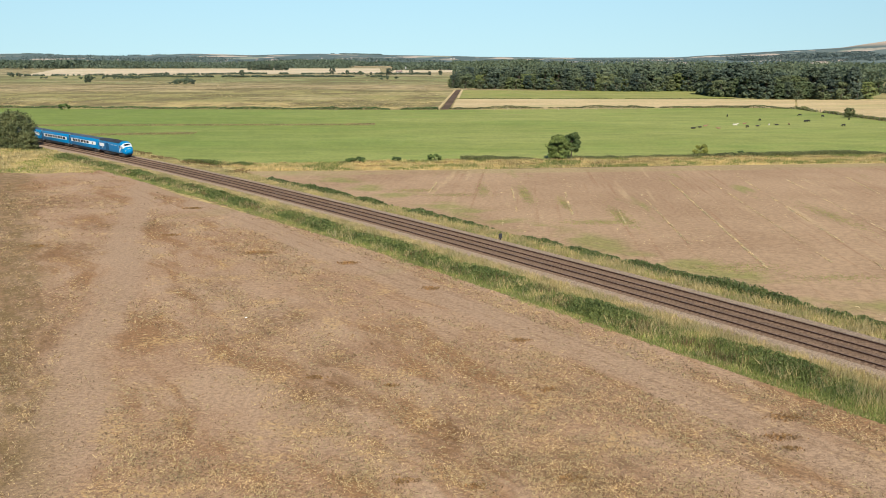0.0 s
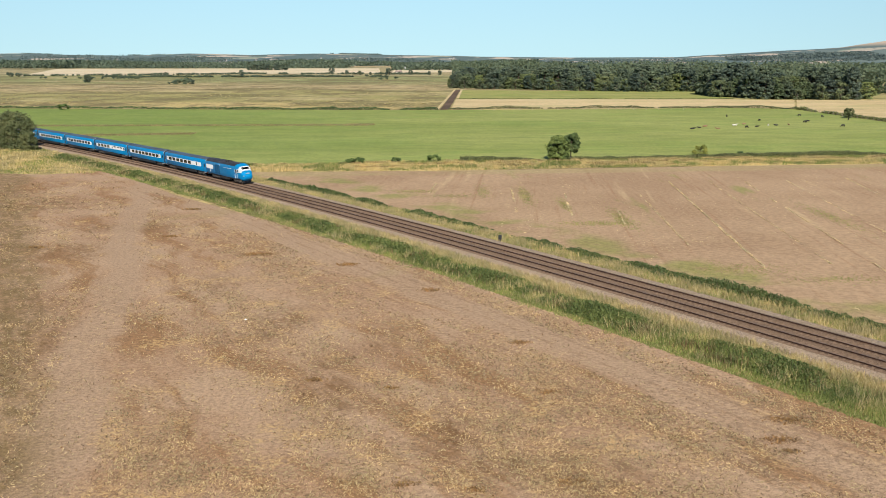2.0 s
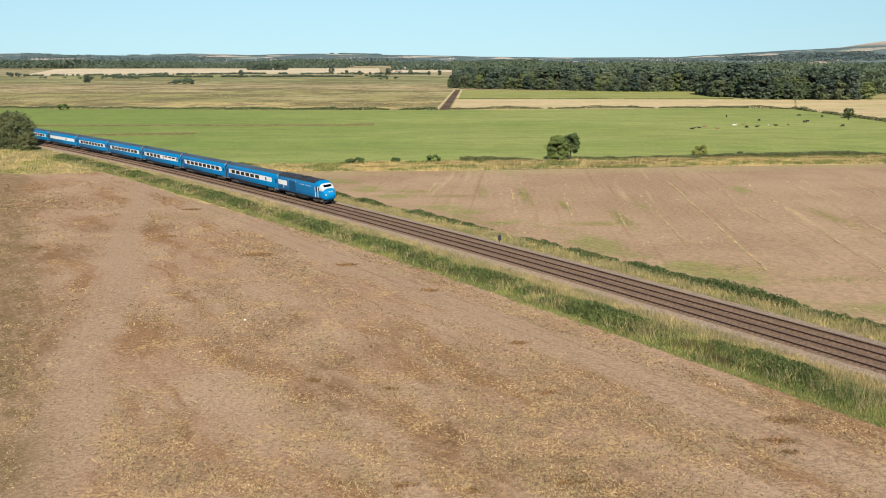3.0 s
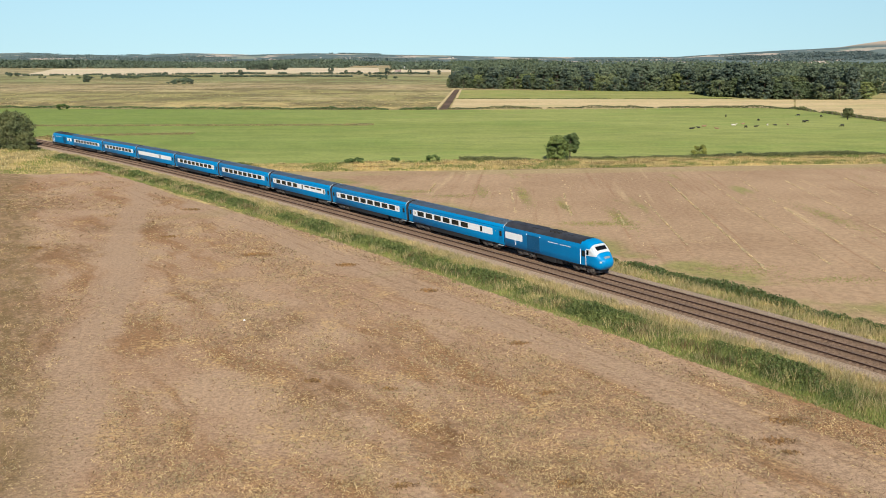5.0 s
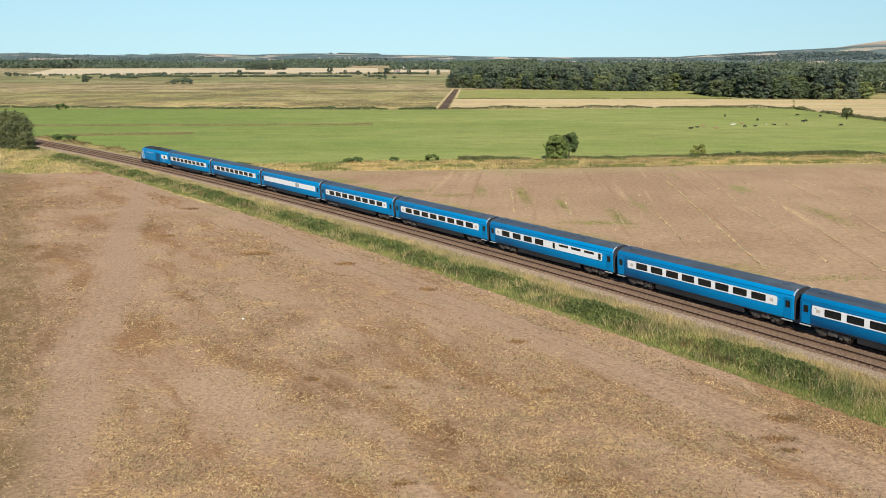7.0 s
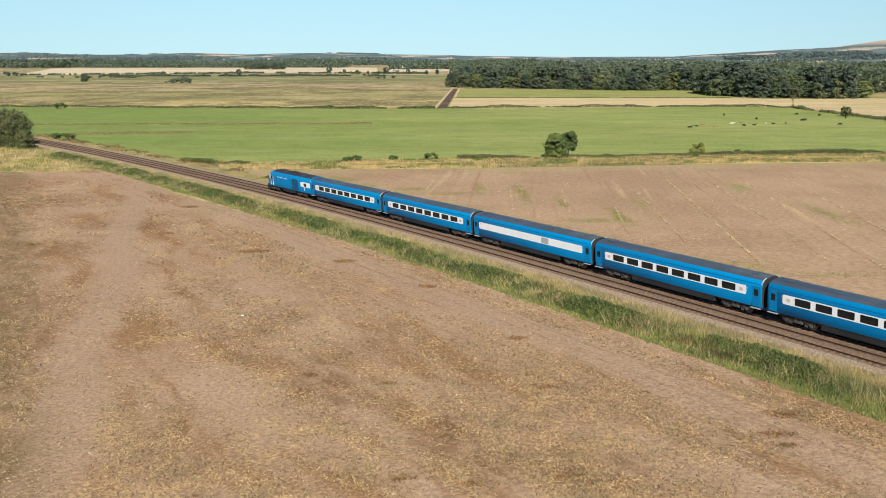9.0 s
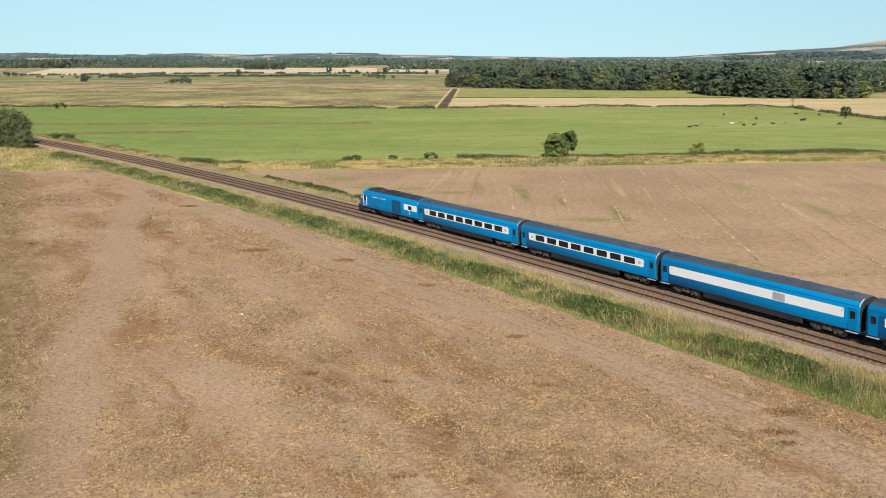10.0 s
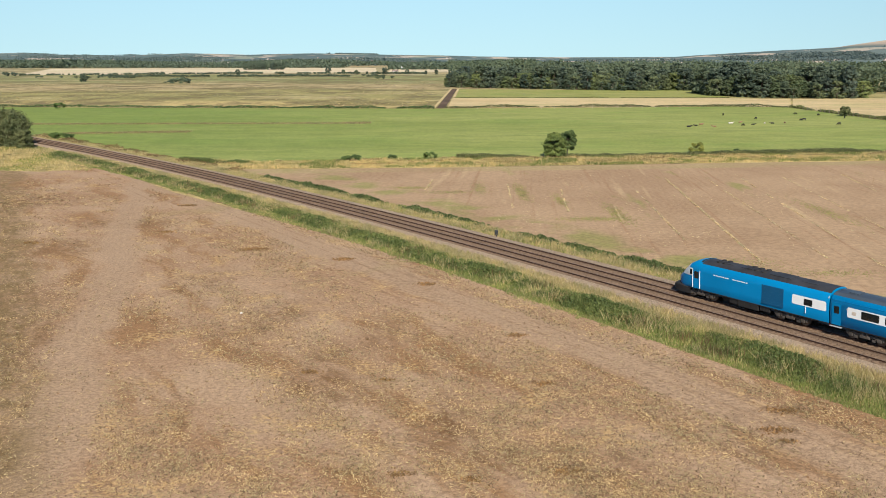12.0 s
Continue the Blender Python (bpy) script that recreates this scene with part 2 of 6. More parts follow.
def soil_far():
    """Stubble field beyond the line: tan soil with drill lines, straw rows and weedy green patches."""
    k = Nodes("drilled_stubble_soil", 0.95, 0, 0.15)
    fine, grit = k.noise(1.6, 5), k.noise(7, 3)
    rows = k.noise(0.9, 5, k.turned(0.09, (1.1, 0.02, 1)), 0.65)
    col = k.mix(k.ramp(k.noise(0.04, 4), 0.35, 0.65), (0.345, 0.228, 0.137), (0.41, 0.28, 0.172))
    col = k.mix(k.math("MULTIPLY", k.ramp(rows, 0.55, 0.7), 0.6), col, (0.30, 0.175, 0.10))
    col = k.mix(k.math("MULTIPLY", k.ramp(k.noise(0.7, 4, k.turned(0.10, (0.5, 0.03, 1), (40, 3, 0))), 0.6, 0.72), 0.5), col, (0.52, 0.38, 0.22))
    edge = k.math("ABSOLUTE", k.math("SUBTRACT", k.axis(k.turned(-PHI), 0), OFFSET + 13))
    weedy = k.math("MULTIPLY", k.math("SUBTRACT", 1.0, k.ramp(edge, 1.0, 6.0)), k.ramp(k.noise(0.12, 3), 0.40, 0.62))
    weedy = k.math("MAXIMUM", weedy, k.ramp(k.noise(0.075, 3, k.turned(0.1, (1.5, 0.35, 1), (17, 5, 0))), 0.63, 0.72))
    col = k.mix(k.math("MULTIPLY", weedy, 0.6), col, (0.20, 0.23, 0.05))
    head = k.axis(k.turned(-0.083), 1)                         # grassy headland along the boundary
    col = k.mix(k.math("MULTIPLY", k.math("MULTIPLY", k.ramp(head, 199.5, 202.5), k.ramp(k.noise(0.2, 3, k.turned(-0.083, (0.2, 1, 1))), 0.3, 0.6)), 0.6), col, (0.36, 0.30, 0.14))
    col = k.scaled(col, k.mix(k.ramp(k.math("ADD", k.math("MULTIPLY", fine, 0.6), k.math("MULTIPLY", grit, 0.4)), 0.38, 0.62), (0.82, 0.81, 0.80), (1.14, 1.13, 1.1)))
    k.bump(fine, 0.5, 0.1)
    return k.done(col)


def pasture(name, a, b, dry, dryness, stretch=(0.5, 1, 1), scale=0.03, wet=0.0):
    """Grass seen from afar, with drier bands and tussocks."""
    k = Nodes(name, 0.9, 0, 0.15)
    at = k.turned(0.0, stretch)
    col = k.mix(k.ramp(k.noise(scale, 7, at, 0.68), 0.36, 0.62), a, b)
    col = k.mix(k.math("MULTIPLY", k.ramp(k.noise(scale * 2.3, 6, at, 0.65), 0.62 - dryness * 0.25, 0.74 - dryness * 0.2), 0.8), col, dry)
    lush = k.ramp(k.noise(scale * 1.7, 6, k.turned(-0.05, (stretch[0] * 1.6, 1, 1), (9, 57, 0)), 0.66), 0.5, 0.62)
    col = k.mix(k.math("MULTIPLY", lush, 0.35), col, (a[0] * 0.76, a[1] * 1.0, a[2] * 0.75))
    if wet:                                                    # damper, lusher ground towards the west
        side = k.math("ADD", k.axis(k.pos, 0), k.math("MULTIPLY", k.noise(0.02, 5, at), 160))
        col = k.mix(k.math("MULTIPLY", k.math("SUBTRACT", 1.0, k.ramp(side, -60, 110)), wet), col, (0.15, 0.218, 0.045))
    fine = k.noise(0.9, 4)
    rush = k.ramp(k.noise(scale * 4, 7, k.turned(0.06, (stretch[0] * 0.8, 1, 1), (31, 7, 0)), 0.72), 0.55, 0.66)
    col = k.mix(k.math("MULTIPLY", rush, 0.4), col, tuple(c * 0.68 for c in a))
    col = k.scaled(col, k.mix(k.ramp(k.math("ADD", k.math("MULTIPLY", fine, 0.5), k.math("MULTIPLY", k.noise(0.18, 5, k.turned(0, (0.5, 1, 1)), 0.65), 0.5)), 0.38, 0.62), (0.84, 0.86, 0.84), (1.15, 1.13, 1.12)))
    k.bump(fine, 0.6, 0.25)
    return k.done(col)


def rough_land():
    """Rough unmown grassland: broad bands of yellow, olive, brownish and grey-green grass, with rushes."""
    k = Nodes("rough_grassland", 0.9, 0, 0.15)
    at = k.turned(0.03, (0.22, 1, 1))
    y = k.math("ADD", k.axis(k.pos, 1), k.math("MULTIPLY", k.math("SUBTRACT", k.noise(0.012, 6, at, 0.65), 0.5), 420))
    col = k.mix(k.ramp(y, 530, 600), (0.50, 0.385, 0.165), (0.33, 0.29, 0.115))
    col = k.mix(k.ramp(y, 640, 740), col, (0.43, 0.335, 0.175))
    col = k.mix(k.ramp(y, 860, 960), col, (0.27, 0.275, 0.115))
    col = k.mix(k.ramp(y, 1250, 1400), col, (0.44, 0.37, 0.21))
    rush = k.ramp(k.noise(0.013, 8, k.turned(0.04, (0.75, 1, 1), (11, 3, 0)), 0.74), 0.47, 0.56)
    col = k.mix(k.math("MULTIPLY", rush, 0.8), col, (0.19, 0.165, 0.07))
    bog = k.ramp(k.noise(0.05, 8, k.turned(0.02, (0.8, 0.45, 1), (71, 13, 0)), 0.72), 0.50, 0.57)
    col = k.mix(k.math("MULTIPLY", bog, 0.62), col, (0.165, 0.125, 0.06))
    dry = k.ramp(k.noise(0.011, 8, k.turned(-0.03, (0.75, 1, 1), (3, 21, 0)), 0.72), 0.53, 0.63)
    col = k.mix(k.math("MULTIPLY", dry, 0.5), col, (0.55, 0.44, 0.23))
    fine = k.noise(0.5, 5, k.turned(0, (0.5, 1, 1)), 0.65)
    col = k.scaled(col, k.mix(k.ramp(fine, 0.38, 0.62), (0.70, 0.71, 0.70), (1.17, 1.16, 1.14)))
    k.bump(fine, 0.6, 0.25)
    return k.done(col)


def ballast_mat(name, dark, light, stain):
    k = Nodes(name, 0.9, 0, 0.2)
    cell = k.put("ShaderNodeTexVoronoi", Vector=k.pos, Scale=9.0)
    tone = k.axis(cell.outputs["Color"], 0)
    col = k.mix(tone, dark, light)
    col = k.mix(k.math("MULTIPLY", k.ramp(k.noise(0.5, 3), 0.45, 0.65), 0.5), col, stain)
    k.bump(k.math("SUBTRACT", 1.0, cell.outputs["Distance"]), 0.9, 0.06)
    return k.done(col)


def hill_mat():
    """Far hills: a patchwork of stubble, grass and woods, blued in colour for haze."""
    k = Nodes("haze_tinted_patchwork", 1.0, 0, 0.0)
    cell = k.put("ShaderNodeTexVoronoi", Vector=k.turned(0.2, (1, 0.55, 0)), Scale=0.0075, Randomness=0.9)
    tone = k.axis(cell.outputs["Color"], 0)
    col = k.mix(k.ramp(tone, 0.40, 0.44), (0.15, 0.19, 0.18), (0.26, 0.29, 0.23))
    col = k.mix(k.ramp(tone, 0.57, 0.61), col, (0.48, 0.405, 0.335))
    right = k.math("MULTIPLY", k.ramp(k.axis(k.pos, 0), 1620, 1760), k.ramp(k.axis(k.pos, 2), 30, 48))   # open stubble on the higher down
    col = k.mix(k.math("MULTIPLY", right, k.ramp(tone, 0.12, 0.16)), col, (0.50, 0.40, 0.31))
    belt = k.ramp(k.noise(0.0055, 6, k.turned(0, (1, 0.35, 1)), 0.7), 0.46, 0.5)
    col = k.mix(k.math("MULTIPLY", belt, k.math("SUBTRACT", 1.0, k.math("MULTIPLY", right, 0.75))), col, (0.115, 0.155, 0.155))
    return k.done(col)


M_NEAR, M_FAR, M_HILL = soil_near(), soil_far(), hill_mat()
M_BALLAST = ballast_mat("clean_ballast_stone", (0.22, 0.162, 0.112), (0.43, 0.33, 0.235), (0.35, 0.25, 0.155))
M_RUSTED = ballast_mat("rust_stained_ballast", (0.125, 0.08, 0.05), (0.30, 0.20, 0.13), (0.195, 0.12, 0.07))
M_OILED = ballast_mat("brake_dust_stained_ballast", (0.075, 0.048, 0.032), (0.19, 0.125, 0.085), (0.12, 0.075, 0.045))
M_ROUGH = rough_land()
M_GREEN = pasture("green_pasture", (0.226, 0.262, 0.068), (0.29, 0.31, 0.094), (0.34, 0.315, 0.12), 0.1, (0.35, 1, 1), 0.016, 0.62)
M_STRIP = pasture("mown_strip_grass", (0.24, 0.26, 0.07), (0.31, 0.30, 0.10), (0.40, 0.31, 0.13), 0.2)
M_TAN = pasture("cut_hay_stubble", (0.50, 0.38, 0.20), (0.58, 0.45, 0.25), (0.44, 0.33, 0.15), 0.2, (0.2, 1, 1))
M_PALE = pasture("pale_stubble", (0.57, 0.46, 0.31), (0.65, 0.53, 0.37), (0.52, 0.40, 0.25), 0.2, (0.2, 1, 1), 0.008)
M_DITCH = pasture("bare_ditch_soil", (0.09, 0.06, 0.04), (0.14, 0.09, 0.06), (0.16, 0.12, 0.07), 0.1)
M_VERGE = pasture("verge_thatch", (0.17, 0.16, 0.055), (0.27, 0.22, 0.09), (0.36, 0.27, 0.12), 0.4, (1, 1, 1), 0.3)
M_STEEL = paint("weathered_rail_steel", (0.075, 0.04, 0.026), 0.8, 0.25, 0.2, 2.0, 0.0)
M_RAILTOP = paint("worn_rail_head", (0.20, 0.145, 0.11), 0.5, 0.1, 0.3, 2.0, 0.3)
M_SLEEPER = paint("weathered_concrete_sleeper", (0.225, 0.15, 0.1), 0.9, 0.3, 0.2, 1.5)
M_BLUE = paint("gloss_blue_coach_paint", (0.0, 0.198, 0.455), 0.36, 0.05, 0.2)
M_GRILLE = paint("louvred_blue_grille", (0.0, 0.09, 0.21), 0.5, 0.1)
M_WHITE = paint("white_coach_paint", (0.90, 0.905, 0.90), 0.35, 0.04)
M_ROOF = paint("dark_grey_roof_paint", (0.062, 0.082, 0.105), 0.45, 0.16)
M_BLACK = paint("sooty_roof_and_gap_shade_black", (0.036, 0.037, 0.042), 0.6, 0.32, 0.3, 2.0)
M_GLASS = paint("dark_tinted_glass", (0.012, 0.014, 0.017), 0.08, 0.05, 0.6)
M_UNDER = paint("grimy_underframe", (0.02, 0.018, 0.017), 0.75, 0.35)
M_SKIRT = paint("dark_grey_skirt_paint", (0.018, 0.018, 0.019), 0.8, 0.3)
M_BOGIE = paint("brake_dust_bogie_iron", (0.075, 0.062, 0.052), 0.75, 0.4)
M_WHEEL = paint("worn_wheel_steel", (0.16, 0.14, 0.125), 0.45, 0.2, 0.5, 1.5, 0.7)
M_GREY = paint("light_grey_metal", (0.42, 0.43, 0.44), 0.5, 0.1)
M_CREST = paint("bronze_and_grey_crest", (0.62, 0.52, 0.43), 0.5, 0.25, 0.4, 9.0)
M_RED = paint("red_buffer_beam_paint", (0.55, 0.06, 0.03), 0.5, 0.1)
M_LORRY = paint("red_lorry_paint", (0.5, 0.05, 0.06), 0.45, 0.06)
M_TYRE = paint("black_tyre_rubber", (0.02, 0.02, 0.02), 0.85, 0.2)
M_ROAD = paint("grey_road_asphalt", (0.11, 0.105, 0.1), 0.9, 0.1)
M_BANK = paint("brown_grass_bank", (0.27, 0.21, 0.12), 0.95, 0.2)
M_LAMP = paint("headlamp_lens", (0.7, 0.7, 0.66), 0.15, 0.05)
M_GORSE = leafy("yellow_green_leaves", (0.17, 0.185, 0.05), (0.29, 0.30, 0.09))
M_BARK = paint("grey_brown_bark", (0.10, 0.075, 0.055), 0.95, 0.3)
M_BRAMBLE = leafy("bramble_leaves", (0.082, 0.11, 0.038), (0.20, 0.235, 0.085))
M_BLADE = leafy("green_grass_blades", (0.135, 0.17, 0.042), (0.27, 0.295, 0.09), (0.52, 0.41, 0.20))
M_SWARD = leafy("rank_verge_grass", (0.165, 0.20, 0.055), (0.32, 0.355, 0.11), (0.50, 0.42, 0.20))
M_NETTLE = leafy("nettle_stems", (0.095, 0.12, 0.04), (0.21, 0.24, 0.09))
M_DRY = leafy("dry_grass_blades", (0.44, 0.33, 0.16), (0.67, 0.53, 0.30), (0.36, 0.31, 0.13))
M_REED = leafy("brown_reed_stems", (0.25, 0.20, 0.085), (0.42, 0.33, 0.16), (0.5, 0.4, 0.2))
M_TRASH = leafy("rotting_straw", (0.13, 0.07, 0.035), (0.30, 0.175, 0.085), None, 0.05)
M_LEAF_WOOD = leafy("wood_edge_leaves", (0.145, 0.185, 0.088), (0.195, 0.235, 0.112), None, 0.38, (0.66, 0.74, 0.9), (1.5, 1.4, 1.15))
M_WOOD_MID = leafy("wood_broad_leaves", (0.122, 0.158, 0.096), (0.162, 0.198, 0.12), None, 0.38, (0.66, 0.74, 0.94), (1.5, 1.38, 1.15))
M_WOOD_DEEP = leafy("wood_deep_leaves", (0.112, 0.148, 0.108), (0.145, 0.18, 0.13), None, 0.38, (0.75, 0.8, 0.95), (1.3, 1.28, 1.15))
M_DOCK = leafy("brown_dock_stems", (0.16, 0.10, 0.05), (0.30, 0.20, 0.10))
M_ROWSTRAW = leafy("pale_straw_rows", (0.47, 0.35, 0.20), (0.64, 0.51, 0.33), None, 0.05)
M_WEED = leafy("field_weeds", (0.27, 0.275, 0.085), (0.38, 0.365, 0.135))
M_STRAW = leafy("straw_flecks", (0.42, 0.285, 0.145), (0.61, 0.455, 0.255), None, 0.05)
M_CLOD = leafy("soil_clods", (0.23, 0.132, 0.073), (0.36, 0.23, 0.138), None, 0.0)
M_LEAF_LONE = leafy("lone_tree_leaves", (0.10, 0.14, 0.045), (0.20, 0.245, 0.085))
M_LEAF = leafy("broad_leaves", (0.075, 0.12, 0.045), (0.15, 0.21, 0.075))
M_LEAF_OLIVE = leafy("olive_leaves", (0.115, 0.13, 0.06), (0.215, 0.225, 0.11))
M_LEAF_DEEP = leafy("deep_green_leaves", (0.06, 0.105, 0.05), (0.125, 0.18, 0.085))
# greyed, bluish green: the haze of distance is put into this leaf colour
M_FARWOOD = leafy("haze_tinted_wood_leaves", (0.095, 0.13, 0.10), (0.15, 0.185, 0.135))
# paler and bluer still: thicker distance haze mixed into the leaf colour
M_HAZEWOOD = leafy("haze_tinted_far_leaves", (0.135, 0.175, 0.165), (0.185, 0.22, 0.20))
M_HIDE = paint("black_cattle_hide", (0.014, 0.013, 0.012), 0.7, 0.2)
M_HIDE_TAN = paint("tan_cattle_hide", (0.26, 0.155, 0.085), 0.7, 0.2)
M_HIDE_WHITE = paint("white_cattle_hide", (0.5, 0.46, 0.39), 0.7, 0.1)
M_WALL = paint("rendered_house_wall", (0.52, 0.50, 0.46), 0.9, 0.1)
M_TILE = paint("red_tile_roof", (0.26, 0.19, 0.165), 0.9, 0.15)
M_SHED = paint("pale_sheet_metal_roof", (0.48, 0.49, 0.5), 0.6, 0.08)
M_POST = paint("grey_weathered_timber", (0.22, 0.18, 0.14), 0.9, 0.2)
M_PALEPOST = paint("pale_new_timber", (0.5, 0.42, 0.3), 0.9, 0.15)

# ---- ground: one sheet to the horizon, fields laid on it ----
def sheet(name, outline, mat, lift, label, cat="field", kind="structure"):
    """A flat piece of land that follows the fall of the ground."""
    bm = bmesh.new()
    bm.faces.new([bm.verts.new((x, y, 0)) for x, y in outline])
    for s in (-60, 300):
        c = ALONG * s
        bmesh.ops.bisect_plane(bm, geom=bm.verts[:] + bm.edges[:] + bm.faces[:], plane_co=(c.x, c.y, 0), plane_no=(ALONG.x, ALONG.y, 0))
    for v in bm.verts:
        v.co.z = height(v.co.x, v.co.y) + lift
    bmesh.ops.triangulate(bm, faces=bm.faces[:])
    for f in bm.faces:
        if f.normal.z < 0:
            f.normal_flip()
    me = bpy.data.meshes.new(name)
    bm.to_mesh(me), bm.free()
    me.materials.append(mat)
    return tagged(new(name, me), label, cat, "", kind)


def xy(points):
    return [(p.x, p.y) for p in points]


big = [(4900 * math.cos(a * math.tau / 48), 4900 * math.sin(a * math.tau / 48)) for a in range(48)]
sheet("ground", big, M_ROUGH, 0.0, "dry yellow-green rough grassland reaching the horizon", "ground")
near_edge = xy([line_xy(s, 13.8) for s in range(-190, 110, 10)] + [line_xy(s, 13.8 + (s - 110) * 0.03) for s in range(110, 175, 10)] + [line_xy(s, 15.7 - (s - 170) * 0.075) for s in range(180, 221, 10)])
sheet("near_field", near_edge + [(-87.5, 203.5), (-98, 206), (-260, 214), (-260, -160), (60, -160)], M_NEAR, 0.05,
      "tan harvested field with straw and damp streaks")
far_edge = xy([line_xy(s, -8.2) for s in range(-190, 179, 8)])
sheet("far_field", far_edge + [(-45, 207.2), (-23.6, 207.8), (1.7, 209.3), (27.5, 212.1), (67.6, 216.9), (104.2, 219.6), (330, 231), (330, -160)], M_FAR, 0.05,
      "tan stubble field with straw lines and weedy green patches")
green_left = xy([line_xy(s, -7.0) for s in range(440, 225, -8)])
sheet("pasture_green", green_left + [(-49, 220.4), (-25.5, 224.8), (1.9, 229.1), (29.7, 231.4), (74.4, 238.8), (112.6, 239), (176.6, 242.3), (175.7, 372.8), (176.2, 471.5), (148.5, 482.3), (88.7, 473.3), (-1.9, 462.4), (-108.4, 466.6), (-225.7, 477.2), (-471.5, 510.8)], M_GREEN, 0.06,
      "bright green grazed pasture with cattle on it")
sheet("hay_strip", [(3.4, 472.6), (89, 474.7), (148.4, 483.7), (176.2, 473.1), (210.6, 566.7), (168.5, 581.9), (8.1, 580.9)], M_TAN, 0.07, "pale cut hay strip beside the pasture")
sheet("hay_field", [(177.3, 472.6), (177.1, 372.8), (177.7, 294.6), (509.3, 323.2), (512, 580.9), (264.7, 574.5), (211.6, 566.2)], M_TAN, 0.06, "pale dry hay field behind a fence")
sheet("grass_strip", [(8.4, 583), (168.5, 583.8), (180.3, 587.9), (196.7, 710.1), (93.4, 722.7), (13.8, 735.6)], M_STRIP, 0.07, "dull green grass strip before the wood")
sheet("stubble_far", [(-569, 1270), (-790, 1930), (-640, 1990), (-141, 2060), (-100, 1500), (-290, 1400)], M_PALE, 0.2, "far pale stubble field")
sheet("stubble_far_right", [(-84, 1520), (-120, 2420), (40, 2440), (60, 1600)], M_PALE, 0.2, "far pale stubble field beside a farm")
sheet("ditch", [(-2.1, 464.2), (2.5, 470.8), (13, 744.7), (9.1, 744.7)], M_DITCH, 0.12, "dark bare earth ditch between dry grass banks", "ditch")
for name_x in (-3.4, 4.0):
    sheet("ditch_bank", [(name_x - 0.6, 469), (name_x + 0.8, 469), (11 + name_x * 0.75 + 0.8, 745), (11 + name_x * 0.75 - 0.8, 745)], M_TAN, 0.14, "pale dry grass bank beside the ditch", "bank")
verge_pts = xy([line_xy(s, 14.2) for s in range(-190, 441, 10)] + [line_xy(s, -8.6) for s in range(440, -191, -10)])
sheet("verge", verge_pts, M_VERGE, 0.03, "grassy railway verge of dry and green thatch", "verge")


SKYLINE = [  # bearing from the camera in degrees, height of the far ridge in metres
    (-26, 34), (-25.4, 35), (-24.2, 37), (-22.0, 31), (-18.5, 27), (-16.4, 32), (-15.0, 37), (-13.1, 34), (-11.4, 30), (-9.8, 34), (-7.7, 37), (-4.6, 33), (-2.9, 30),
    (-0.8, 28), (0.6, 26), (2.3, 22), (7.5, 18), (13.8, 20), (15.2, 28), (16.4, 34), (17.4, 39), (18.9, 46), (19.9, 51), (21.1, 55), (22.6, 63), (23.5, 75), (24.9, 92), (26.3, 101), (29, 106)]


def land(x, y):
    """The land's level far out, hills included."""
    r, a = math.hypot(x, y), math.degrees(math.atan2(x, y))
    if r < 2700:
        return height(x, y)
    top = float(np.interp(a, [p[0] for p in SKYLINE], [p[1] for p in SKYLINE])) if -26 <= a <= 29 else 35 + 8 * math.sin(a * 0.12)
    f = min(1.0, (r - 2700) / 2000)
    f = f * f * (3 - 2 * f)
    return -2.2 + (top + 2.2) * f + 16 * noise.noise((x / 260, y / 260, 0.3)) * f * (1 - f)


def hills():
    """Low far hills that close the view all round."""
    verts, faces, rings = [], [], [2690, 2900, 3100, 3300, 3500, 3700, 3900, 4100, 4300, 4500, 4700, 4850]
    bearings = [-180 + i * 3.0 for i in range(50)] + [-30 + i * 0.25 for i in range(241)] + [33 + i * 3.0 for i in range(50)]
    for deg in bearings:
        a = radians(deg)
        for r in rings:
            x, y = r * math.sin(a), r * math.cos(a)
            verts.append((x, y, land(x, y) if r < 4800 else land(x * 0.96, y * 0.96) - 25))
    m = len(rings)
    for i in range(len(bearings)):
        for j in range(m - 1):
            a, b = i * m + j, (i + 1) % len(bearings) * m + j
            faces.append((a, b, b + 1, a + 1))
    tagged(new("backdrop", mesh_of("hills", verts, faces, M_HILL, True)), "far low hills with a patchwork of fields and woods", "hills", "", "structure")


hills()


ROAD_Y, ROAD_Z = 2345.0, 0.15


def far_road():
    """A main road on a low bank far beyond the fields."""
    prof = [(-9, -1.9), (-6.2, ROAD_Z - 0.05), (6.2, ROAD_Z - 0.05), (9, -1.9)]
    bm = bmesh.new()
    rows = [[bm.verts.new((x, ROAD_Y + y, z)) for y, z in prof] for x in range(-1300, 101, 100)]
    for a, b in zip(rows, rows[1:]):
        for j in range(3):
            bm.faces.new((a[j], b[j], b[j + 1], a[j + 1]))
    me = from_bm("road", bm, [M_BANK, M_ROAD])
    for i, p in enumerate(me.polygons):
        p.material_index = 1 if i % 3 == 1 else 0
    tagged(new("road", me), "far grey road on a low brown grass bank", "road", "", "structure")


far_road()


